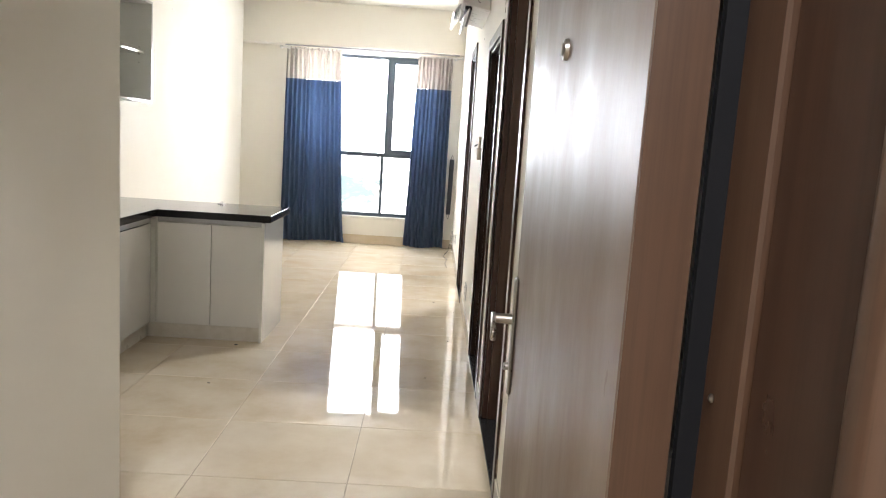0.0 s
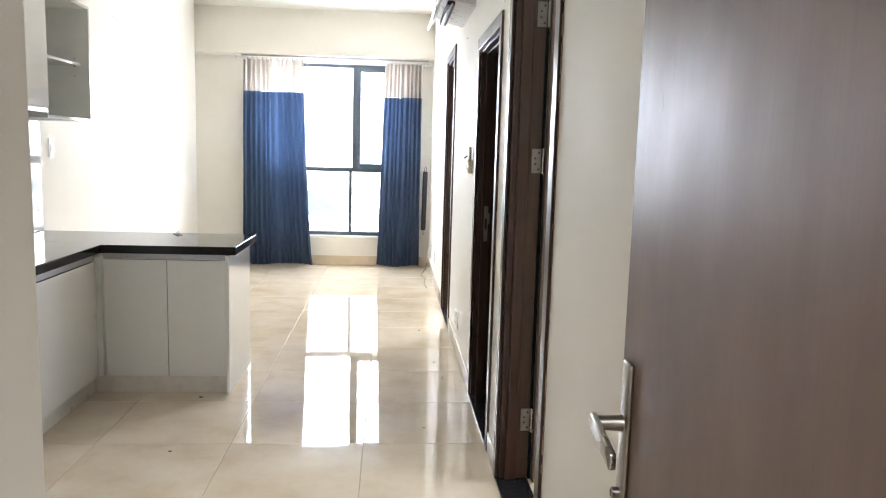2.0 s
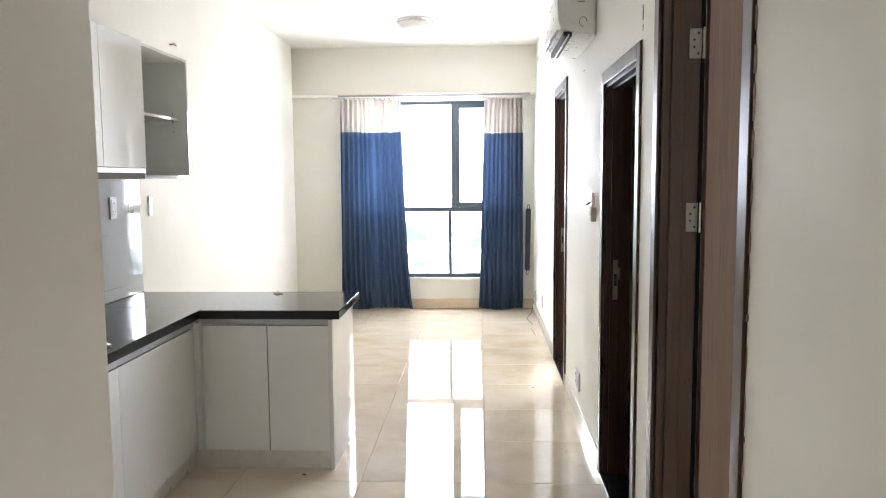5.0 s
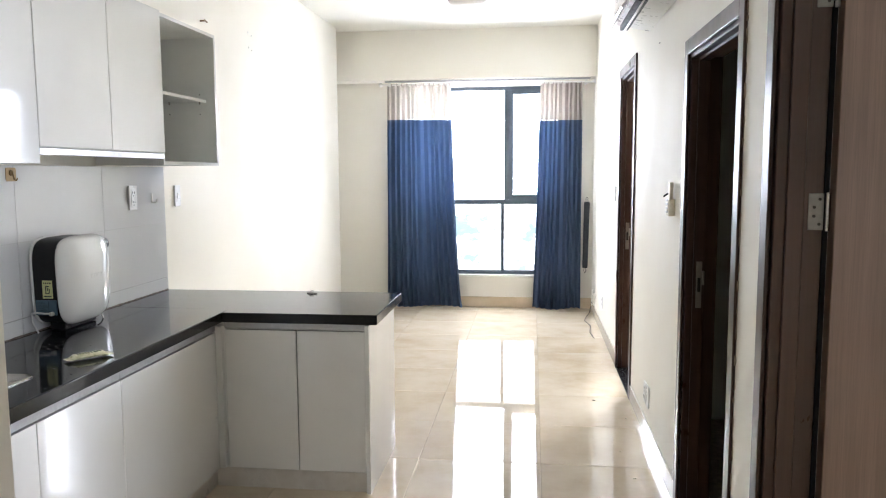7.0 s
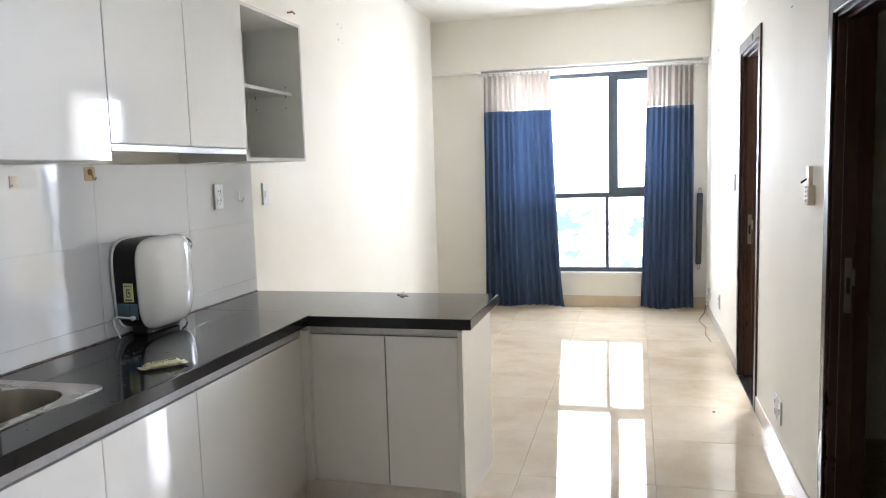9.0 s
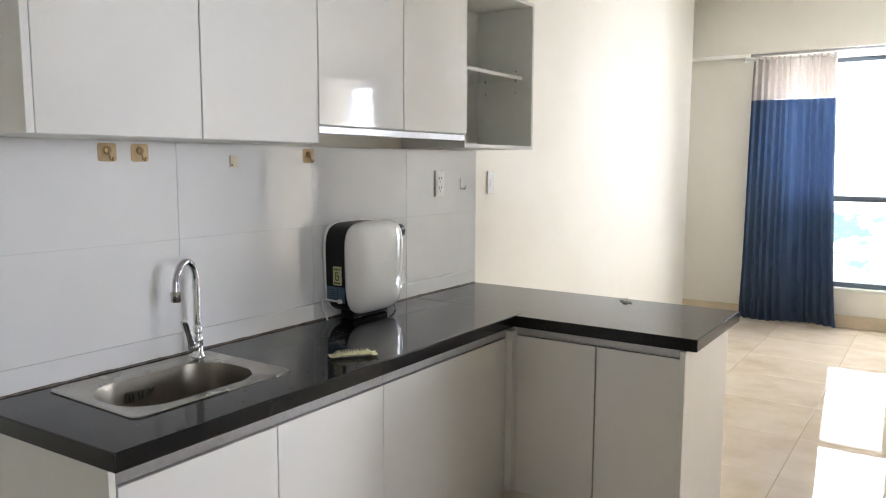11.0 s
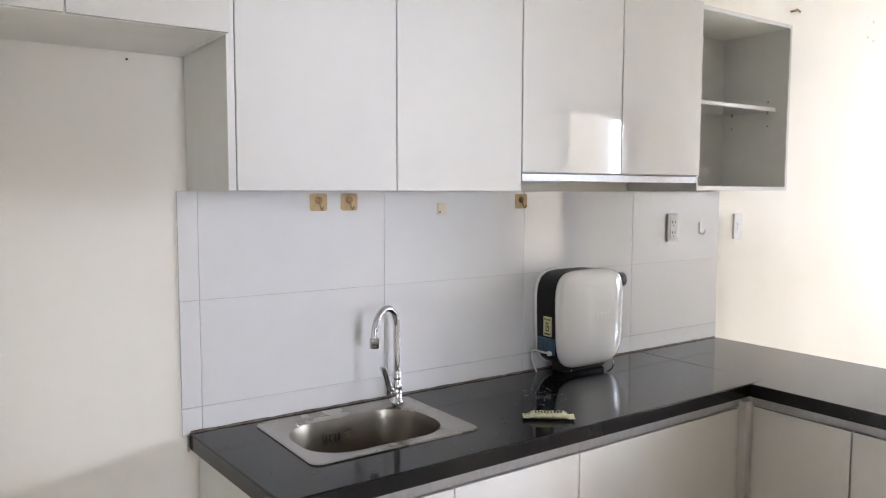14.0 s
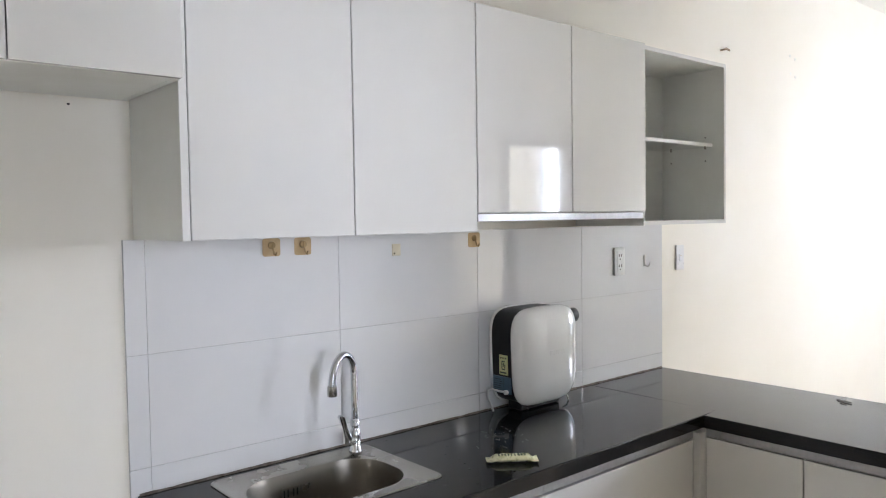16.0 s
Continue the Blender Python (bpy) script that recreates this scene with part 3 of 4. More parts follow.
    for z in (0.30, 1.1, 1.9):
        part("hinge", tube([(2.590, -2.452, z - 0.05), (2.590, -2.452, z + 0.05)], 0.007, 10), HINGEMETAL, d, "steel hinge knuckle", True)


entry_door()

# ---- kitchen ----
LX = 0.580        # face of the lower doors
UX = 0.345        # face of the upper doors
PY = 1.750        # face of the peninsula doors


def panel(cab, x0, x1, y0, y1, z0, z1, name="door", mat=None):
    return part(name, block(x0, x1, y0, y1, z0, z1, 0.0015), mat or GLOSS, cab)


def sink_cabinet():
    c = thing("sink_cabinet", (0.29, 0.45, 0), "white gloss kitchen base cabinet with two doors under the sink", "cabinet", "lower kitchen cabinets")
    part("end_panel", block(0.004, 0.577, -0.036, -0.019, 0.0, 0.8055, 0.001), BOARD, c)
    part("carcass", block(0.004, 0.555, -0.018, -0.001, 0.1, 0.76), BOARD, c)
    part("back_panel", block(0.004, 0.012, 0.0, 0.913, 0.1, 0.60), BOARD, c)
    part("bottom_panel", block(0.013, 0.555, 0.0, 0.913, 0.1, 0.118), BOARD, c)
    panel(c, 0.562, LX, -0.016, 0.4535, 0.105, 0.762)
    panel(c, 0.562, LX, 0.4565, 0.9125, 0.105, 0.762)
    part("plinth", block(0.525, 0.543, -0.018, 0.913, 0.0, 0.099, 0.001), TOE, c)
    part("handle_profile", block(0.540, 0.577, -0.018, 0.913, 0.768, 0.8055, 0.001), ALU, c, "aluminium finger-grip profile")


def corner_cabinet():
    c = thing("corner_cabinet", (0.29, 1.35, 0), "white gloss corner base cabinet with one wide door", "cabinet", "lower kitchen cabinets")
    part("carcass", block(0.004, 0.555, 0.916, 0.934, 0.1, 0.76), BOARD, c)
    part("bottom_panel", block(0.004, 0.555, 0.935, 1.73, 0.1, 0.118), BOARD, c)
    panel(c, 0.562, LX, 0.9155, 1.718, 0.105, 0.762)
    part("corner_post", block(0.556, 0.606, 1.722, 1.768, 0.105, 0.790, 0.001), BOARD, c)
    part("plinth", block(0.525, 0.543, 0.914, 1.775, 0.0, 0.099, 0.001), TOE, c)
    part("handle_profile", block(0.540, 0.577, 0.914, 1.721, 0.768, 0.8055, 0.001), ALU, c, "aluminium finger-grip profile")
    for z in (0.36,):
        part("screw_cap", turned([(0.004, -0.001), (0.004, 0.0015), (0.002, 0.002)], (LX, 1.70, z), "x", 12), ALU, c)


def peninsula_cabinet():
    c = thing("peninsula_cabinet", (0.95, 2.05, 0), "white gloss peninsula base cabinet with two doors", "cabinet", "lower kitchen cabinets")
    part("end_panel", block(1.287, 1.307, PY - 0.012, 2.36, 0.0, 0.803, 0.001), GLOSS, c)
    part("back_panel", block(0.004, 1.286, 2.34, 2.358, 0.0, 0.803, 0.001), BOARD, c)
    part("bottom_panel", block(0.004, 1.286, PY + 0.03, 2.339, 0.1, 0.118), BOARD, c)
    panel(c, 0.612, 0.9575, PY, PY + 0.018, 0.098, 0.772)
    panel(c, 0.9620, 1.284, PY, PY + 0.018, 0.098, 0.772)
    part("filler", block(0.590, 0.609, PY + 0.004, PY + 0.022, 0.098, 0.8055, 0.001), BOARD, c)
    part("plinth", block(0.545, 1.286, PY + 0.010, PY + 0.028, 0.0, 0.094, 0.001), TOE, c)
    part("handle_profile", block(0.610, 1.286, PY + 0.004, PY + 0.04, 0.777, 0.8055, 0.001), ALU, c, "aluminium finger-grip profile")


SX0, SX1, SY0, SY1 = 0.045, 0.455, 0.112, 0.640     # sink rim


def worktop():
    c = thing("worktop", (0.3, 1.0, 0.806), "L-shaped black polished granite worktop with a sink cut-out", "worktop")
    z0, z1, fx = 0.806, TOP, 0.604
    hx0, hx1, hy0, hy1 = SX0 + 0.03, SX1 - 0.03, SY0 + 0.03, SY1 - 0.03
    bm = bmesh.new()
    cells_x, cells_y = (0.0085, hx0, hx1, fx), (-0.066, hy0, hy1, 1.8365)
    vs = {}

    def v(i, j, k):
        x, y = cells_x[i], cells_y[j]
        if j == 0:
            y += 0.030 * (x / fx)
        return vs.setdefault((i, j, k), bm.verts.new((x, y, (z0, z1)[k]))) if (i, j, k) not in vs else vs[(i, j, k)]

    for i in range(3):
        for j in range(3):
            if (i, j) == (1, 1):
                continue
            for k in (0, 1):
                bm.faces.new([v(*p, k) for p in ((i, j), (i + 1, j), (i + 1, j + 1), (i, j + 1))])
    for a, b in [((i, 0), (i + 1, 0)) for i in range(3)] + [((i, 3), (i + 1, 3)) for i in range(3)] + [((0, j), (0, j + 1)) for j in range(3)] + [((3, j), (3, j + 1)) for j in range(3)] \
            + [((1, 1), (2, 1)), ((1, 2), (2, 2)), ((1, 1), (1, 2)), ((2, 1), (2, 2))]:
        bm.faces.new([v(*a, 0), v(*b, 0), v(*b, 1), v(*a, 1)])
    bmesh.ops.recalc_face_normals(bm, faces=bm.faces[:])
    rim = [e for e in bm.edges if len(e.link_faces) == 2 and e.calc_face_angle(0) > 1.0 and all(q.co.z > z1 - 0.001 or True for q in e.verts)
           and (e.verts[0].co.x > fx - 0.001 and e.verts[1].co.x > fx - 0.001 or min(q.co.y for q in e.verts) < 0 and max(q.co.y for q in e.verts) < 0.0)]
    bmesh.ops.bevel(bm, geom=rim, offset=0.004, segments=3, profile=0.5, affect="EDGES")
    part("slab", bm, GRANITE, c)
    b2 = bmesh.new()
    pts = [(0.0085, 1.8395), (fx, 1.8395), (fx, PY - 0.006), (1.345, PY - 0.006), (1.345, 2.392), (0.0085, 2.392)]
    loft([[(x, y, z0) for x, y in pts], [(x, y, z1) for x, y in pts]], b2)
    bmesh.ops.bevel(b2, geom=[e for e in b2.edges if max(q.co.x for q in e.verts) > 0.5], offset=0.004, segments=3, profile=0.5, affect="EDGES")
    part("slab", b2, GRANITE, c)
    part("end_cap", block(0.010, 0.022, -0.072, -0.0665, z0 - 0.004, z1 - 0.002, 0.001), POLISHED, c, "silver strip at the slab end")
    part("sealant", tube([(0.010, -0.06 + 0.0305 * k, TOP + 0.001) for k in range(81)], [0.0046 + 0.0014 * math.sin(1.7 * k) * math.sin(0.61 * k) for k in range(81)], 8), varied("dirty_sealant", (0.07, 0.048, 0.032), (0.26, 0.22, 0.18), 34, 0.7), c, "stained sealant bead")


def sink():
    s = thing("sink", ((SX0 + SX1) / 2, (SY0 + SY1) / 2, TOP), "stainless steel inset kitchen sink, empty and wet-marked", "sink")
    cx, cy = (SX0 + SX1) / 2, (SY0 + SY1) / 2
    w, h = SX1 - SX0, SY1 - SY0
    bx, by, bw, bh = cx + 0.010, cy - 0.006, 0.285, 0.435

    def ring(x, y, a, b, r, z):
        return [(x + p, y + q, z) for p, q in outline(a, b, r)]

    rim = loft([ring(cx, cy, w, h, 0.030, TOP + 0.0005), ring(cx, cy, w, h, 0.030, TOP + 0.003), ring(cx, cy, w - 0.007, h - 0.007, 0.027, TOP + 0.0055),
                ring(cx, cy, w - 0.028, h - 0.028, 0.024, TOP + 0.0022), ring(bx, by, bw + 0.02, bh + 0.02, 0.12, TOP + 0.0022), ring(bx, by, bw, bh, 0.115, TOP - 0.002)], None, False, False)
    part("rim", rim, POLISHED, s, smooth=50)
    bowl = loft([ring(bx, by, bw, bh, 0.115, TOP - 0.002), ring(bx, by, bw - 0.012, bh - 0.012, 0.112, TOP - 0.03), ring(bx, by, bw - 0.022, bh - 0.022, 0.108, TOP - 0.13),
                 ring(bx, by, bw - 0.05, bh - 0.05, 0.09, TOP - 0.162), ring(bx, by, bw - 0.11, bh - 0.11, 0.06, TOP - 0.170), ring(bx, by, 0.07, 0.07, 0.034, TOP - 0.172)], None, False, True)
    part("bowl", bowl, STEEL, s, smooth=50)
    part("drain", turned([(0.040, -0.170), (0.038, -0.167), (0.026, -0.169), (0.0, -0.170)], (bx, by, TOP), "z", 28), CHROME, s, smooth=True)
    o = part("overflow", block(bx - bw / 2 + 0.0095, bx - bw / 2 + 0.013, by - 0.075, by - 0.015, TOP - 0.072, TOP - 0.038, 0.0015), STEEL, s, "slotted overflow")
    for dy in (-0.066, -0.054, -0.036, -0.024):
        part("slot", block(bx - bw / 2 + 0.0125, bx - bw / 2 + 0.0145, by + dy - 0.002, by + dy + 0.002, TOP - 0.066, TOP - 0.045), HOLE, o)
    part("screw", turned([(0.003, 0.0), (0.003, 0.002), (0.001, 0.0025)], (bx - bw / 2 + 0.0125, by - 0.045, TOP - 0.055), "x", 10), CHROME, o)


def faucet():
    fx, fy = 0.088, 0.578
    f = thing("faucet", (fx, fy, TOP + 0.003), "chrome gooseneck kitchen tap with a side lever", "tap")
    z = TOP + 0.002
    part("body", turned([(0.021, 0.0), (0.021, 0.006), (0.0175, 0.010), (0.0165, 0.05), (0.0175, 0.062), (0.012, 0.07), (0.012, 0.078), (0.0145, 0.08), (0.0145, 0.102), (0.010, 0.106), (0.0, 0.106)], (fx, fy, z), "z", 28), CHROME, f, smooth=50)
    d = Vector((0.38, -0.92, 0)).normalized()
    r, top = 0.053, TOP + 0.250
    pts = [Vector((fx, fy, z + 0.10)), Vector((fx, fy, top - 0.08)), Vector((fx, fy, top))]
    for k in range(1, 15):
        a = math.pi * k / 14 * 1.06
        pts.append(Vector((fx, fy, top)) + d * (r - r * math.cos(a) + 0.012 * (k / 14) ** 3) + Vector((0, 0, r * 1.25 * math.sin(a) if a < math.pi else -0.12 * (a - math.pi))))
    part("spout", tube(pts, 0.0112, 18), CHROME, f, "bent chrome spout", True)
    e = pts[-1]
    part("aerator", tube([e + Vector((0, 0, 0.006)), e + Vector((0, 0, 0.004)), e + Vector((0, 0, -0.024)), e + Vector((0, 0, -0.026))], [0.0125, 0.0148, 0.0148, 0.0135], 18), POLISHED, f, smooth=True)
    s = Vector((0.30, -0.95, 0)).normalized()
    c = Vector((fx, fy, z + 0.038))
    k = part("lever_hub", tube([c + s * 0.006, c + s * 0.034, c + s * 0.040], [0.0155, 0.0145, 0.010], 18), CHROME, f, smooth=True)
    up = Vector((0, 0, 1))
    side = s.cross(up).normalized()
    loops = []
    for t, wid, thick in ((0.0, 0.014, 0.010), (0.25, 0.0115, 0.008), (0.55, 0.009, 0.006), (0.8, 0.0115, 0.005), (0.95, 0.014, 0.0045), (1.0, 0.011, 0.003)):
        o = c + s * (0.026 + 0.042 * t) + up * (-0.004 + 0.094 * t)
        n = (s * 0.9 - up * 0.4).normalized()
        loops.append([o + side * (2 * u * wid) + n * (2 * v * thick) for u, v in outline(1, 1, 0.4, 3)])
    part("lever", loft(loops), CHROME, k, "chrome paddle lever", 50)


def upper_doors(c, ys, z0, z1, x):
    for a, b in zip(ys, ys[1:]):
        part("door", block(x - 0.018, x, a + 0.0015, b - 0.0015, z0, z1, 0.0015), GLOSS, c)


def carcass(c, y0, y1, z0, z1, x, t=0.017, mat=None, back=True):
    mat = mat or BOARD
    part("side_panel", block(0.003, x, y0, y0 + t, z0, z1, 0.001), mat, c)
    part("side_panel", block(0.003, x, y1 - t, y1, z0, z1, 0.001), mat, c)
    part("top_panel", block(0.003, x, y0 + t, y1 - t, z1 - t, z1, 0.001), mat, c)
    part("bottom_panel", block(0.003, x, y0 + t, y1 - t, z0, z0 + t, 0.001), mat, c)
    if back:
        part("back_panel", block(0.003, 0.012, y0 + t, y1 - t, z0 + t, z1 - t), mat, c)


def wall_cabinet():
    c = thing("wall_cabinet", (0.17, 0.42, 1.54), "white gloss wall cabinet with two flat doors", "cabinet", "upper kitchen cabinets")
    carcass(c, -0.032, 0.879, 1.541, 2.247, UX - 0.019)
    upper_doors(c, (-0.030, 0.4245, 0.880), 1.5405, 2.247, UX)
    part("cover_panel", block(0.003, UX + 0.004, -0.052, -0.033, 1.540, 2.247, 0.001), BOARD, c, "white side cover panel")


def hood_cabinet():
    c = thing("hood_cabinet", (0.17, 1.32, 1.59), "white gloss wall cabinet over an open cooker-hood slot", "cabinet", "upper kitchen cabinets")
    carcass(c, 0.882, 1.774, 1.598, 2.247, UX - 0.019)
    upper_doors(c, (0.881, 1.335, 1.774), 1.600, 2.247, UX)
    part("rail", block(UX - 0.030, UX - 0.004, 0.884, 1.762, 1.572, 1.596, 0.001), ALU, c, "aluminium rail under the doors")
    part("skirt_panel", block(0.003, UX - 0.004, 1.763, 1.774, 1.543, 1.597, 0.001), BOARD, c)


def open_shelf():
    c = thing("open_shelf", (0.16, 2.08, 1.545), "empty white open wall shelf with one middle board", "shelf", "upper kitchen cabinets")
    carcass(c, 1.777, 2.412, 1.545, 2.247, 0.322, 0.016, INNER)
    for b in ((1.777, 1.793, 1.545, 2.247), (2.396, 2.412, 1.545, 2.247), (1.793, 2.396, 1.545, 1.561), (1.793, 2.396, 2.231, 2.247)):
        part("edge_strip", block(0.3225, 0.3245, b[0], b[1], b[2], b[3]), GLOSS, c, "white edge strip")
    part("shelf_board", block(0.013, 0.27, 1.794, 2.395, 1.886, 1.902, 0.001), GLOSS, c)
    for y in (1.7935, 2.3945):
        for x in (0.06, 0.235):
            part("shelf_pin", turned([(0.004, -0.004), (0.004, 0.004), (0.002, 0.005)], (x, y, 1.882), "y", 10), STEEL, c)
            for dz in (-0.06, 0.045):
                part("pin_hole", turned([(0.003, -0.0012), (0.003, 0.0012)], (x, y, 1.886 + dz), "y", 10), HOLE, c)


def fridge_cabinet():
    c = thing("overhead_cabinet", (0.2, -0.35, 1.91), "white gloss cabinet above the empty fridge space", "cabinet", "upper kitchen cabinets")
    carcass(c, -0.655, -0.056, 1.905, 2.247, 0.375)
    upper_doors(c, (-0.655, -0.400, -0.056), 1.905, 2.247, 0.394)


sink_cabinet()
corner_cabinet()
peninsula_cabinet()
worktop()
sink()
faucet()
wall_cabinet()
hood_cabinet()
open_shelf()
fridge_cabinet()


def dispenser():
    """Rounded appliance: black drum body between a white back rim and a bulging white front shell."""
    cy, z0 = 1.412, TOP
    m = thing("water_purifier", (0.12, cy, TOP), "white and black rounded countertop water purifier on wire feet", "appliance")
    w, h, r = 0.350, 0.372, 0.095
    zc = z0 + 0.021 + h / 2

    def ring(x, ww, hh, rr):
        """A rounded square with gently bowed sides, a little narrower at the foot."""
        n, out = 4.6, []
        for k in range(56):
            a = 2 * math.pi * k / 56
            ca, sa = math.cos(a), math.sin(a)
            q = (abs(ca) ** n + abs(sa) ** n) ** (-1 / n)
            v = hh / 2 * q * sa
            out.append((x, cy + ww / 2 * q * ca * (1.0 + 0.07 * v / hh), zc + v))
        return out

    part("back_rim", loft([ring(0.013, w - 0.02, h - 0.02, r), ring(0.016, w, h, r), ring(0.021, w, h, r), ring(0.024, w - 0.008, h - 0.008, r)]), PEARL, m, "white rear rim", 50)
    part("drum", loft([ring(0.0245, w - 0.012, h - 0.012, r - 0.004), ring(0.125, w - 0.012, h - 0.012, r - 0.004)]), BLACK, m, "black drum body", 50)
    front = [ring(0.1255, w - 0.006, h - 0.006, r), ring(0.132, w, h, r)]
    for k in range(1, 12):
        a = radians(8 * k)
        front.append(ring(0.132 + 0.052 * math.sin(a), w - 0.26 * (1 - math.cos(a)), h - 0.26 * (1 - math.cos(a)), r - 0.055 * (1 - math.cos(a))))
    part("front_shell", loft(front), PEARL, m, "glossy pearl white front shell", 70)
    knob = part("knob", turned([(0.027, 0.0), (0.030, 0.02), (0.029, 0.050), (0.022, 0.058), (0.0, 0.059)], (0.10, cy + w / 2 - 0.010, zc + 0.128), "y", 24), BLACK, m, "black side knob", 50)
    for y in (cy - 0.075, cy + 0.160):
        part("foot", tube([(0.09, y - 0.006, z0 + 0.034), (0.108, y, z0 + 0.02), (0.114, y + 0.002, z0 + 0.003)], 0.0035, 8), CHROME, m, "bent wire foot", True)
        part("foot", tube([(0.05, y, z0 + 0.03), (0.045, y, z0 + 0.001)], 0.006, 8), BLACK, m)
    part("base", block(0.045, 0.115, cy - 0.11, cy + 0.11, z0 + 0.003, z0 + 0.036, 0.004), BLACK, m)
    y = cy - w / 2 + 0.0045
    lab = part("label", block(0.064, 0.106, y - 0.002, y + 0.003, zc - 0.062, zc + 0.012), YELLOWLABEL, m, "pale yellow rating label")
    for k in range(4):
        part("print_bar", block(0.069 + k * 0.009, 0.0745 + k * 0.009, y - 0.0026, y - 0.002, zc - 0.002, zc + 0.004), INK, lab)
    for x, z, a, b in ((0.078, -0.012, 0.016, 0.004), (0.078, -0.041, 0.016, 0.004), (0.077, -0.027, 0.004, 0.030), (0.085, -0.024, 0.004, 0.012), (0.092, -0.030, 0.004, 0.016)):
        part("print_bar", block(x, x + a, y - 0.0026, y - 0.002, zc + z - b / 2, zc + z + b / 2), INK, lab)
    part("print_bar", block(0.068, 0.102, y - 0.0026, y - 0.002, zc - 0.056, zc - 0.051), INK, lab)
    blue = part("label", block(0.030, 0.120, y - 0.001, y + 0.006, zc - 0.132, zc - 0.070), BLUELABEL, m, "slate blue label")
    for k in range(6):
        part("print_bar", block(0.034, 0.072 + 0.006 * (k % 3), y - 0.0014, y - 0.001, zc - 0.082 - 0.008 * k, zc - 0.0805 - 0.008 * k), BLACK, blue)
    part("print_bar", block(0.086, 0.087, y - 0.0014, y - 0.001, zc - 0.130, zc - 0.073), BLACK, blue)
    # pale raised marks on the shell
    for k, ww in enumerate((0.016, 0.018, 0.014, 0.016)):
        y0 = cy - 0.022 + k * 0.022
        part("raised_mark", block(0.1795, 0.1848, y0, y0 + ww, zc + 0.018, zc + 0.022, 0.001), PEARL, m)
        part("raised_mark", block(0.1795, 0.1848, y0, y0 + 0.004, zc + 0.004, zc + 0.0205, 0.001), PEARL, m)
        if k in (1, 3):
            part("raised_mark", block(0.1795, 0.1848, y0 + ww - 0.004, y0 + ww, zc + 0.004, zc + 0.0205, 0.001), PEARL, m)
    hose = [(0.10, cy - w / 2 + 0.004, zc - 0.125), (0.085, cy - w / 2 - 0.012, zc - 0.122), (0.05, cy - w / 2 - 0.02, zc - 0.118), (0.028, cy - w / 2 - 0.022, zc - 0.122), (0.030, cy - w / 2 - 0.022, zc - 0.155), (0.05, cy - w / 2 - 0.016, z0 + 0.004)]
    part("hose", tube(hose, 0.0038, 10), PLASTIC, m, "white water hose", True)
    part("hose_nut", tube([(0.104, cy - w / 2 + 0.008, zc - 0.125), (0.098, cy - w / 2 - 0.006, zc - 0.125)], 0.009, 12), PLASTIC, m, smooth=True)


dispenser()


def wrapper():
    """A flattened snack wrapper with crimped ends, crumpled."""
    bm = bmesh.new()
    n, k, L = 22, 12, 0.155
    rings = []
    for i in range(n + 1):
        s = i / n
        e = min(s, 1 - s)
        hw = 0.025 + 0.004 * math.exp(-(e / 0.03) ** 2)
        hh = 0.0010 + 0.009 * min(1, max(0, (e - 0.06) / 0.14)) ** 0.7
        ring = []
        for j in range(k):
            a = 2 * math.pi * j / k
            p = Vector((-L / 2 + L * s, hw * math.cos(a), hh * (1 + math.sin(a)) + (0.004 if e < 0.05 else 0)))
            p += Vector((0.0015, 0.002, 0.0022)) * noise.noise(p * 90)
            ring.append(p)
        rings.append(ring)
    loft(rings, bm)
    m = pose(0.492, 0.868, TOP + 0.0035, 0, 0, 52)
    bm.transform(m)
    w = thing("snack_wrapper", (0.492, 0.868, TOP), "crumpled pale green snack wrapper lying on the worktop", "wrapper")
    part("foil", bm, WRAP, w, smooth=60)
    random.seed(4)
    for row, v in ((0, -0.010), (1, -0.002)):
        for i in range(9):
            b = block(-0.042 + i * 0.0095, -0.042 + i * 0.0095 + random.uniform(0.003, 0.007), v - 0.002, v + 0.002, 0.0178, 0.0208 + 0.0006 * row)
            b.transform(m)
            part("print_bar", b, INK, w)


wrapper()


def adhesive_hook(y, z, pw=0.058, ph=0.054):
    h = thing("adhesive_hook", (0.01, y, z), "square gold adhesive hook stuck on white wall tile", "hook", "gold hooks on the backsplash")
    b = loft([[(0.0088, y + u, z + v) for u, v in outline(pw, ph, 0.008, 4)], [(0.0108, y + u, z + v) for u, v in outline(pw, ph, 0.008, 4)]])
    part("plate", b, GOLD, h)
    part("boss", turned([(0.012, 0.0), (0.011, 0.005), (0.004, 0.008), (0.0, 0.008)], (0.0108, y, z + 0.006), "x", 18), BRASS, h, smooth=True)
    part("hook", tube([(0.017, y, z + 0.012), (0.021, y, z - 0.006), (0.023, y + 0.002, z - 0.020), (0.030, y + 0.003, z - 0.024), (0.036, y + 0.003, z - 0.014)], 0.0026, 8), BRASS, h, smooth=True)


for hy in (0.345, 0.451, 1.170):
    adhesive_hook(hy, 1.505 if hy < 1 else 1.503)


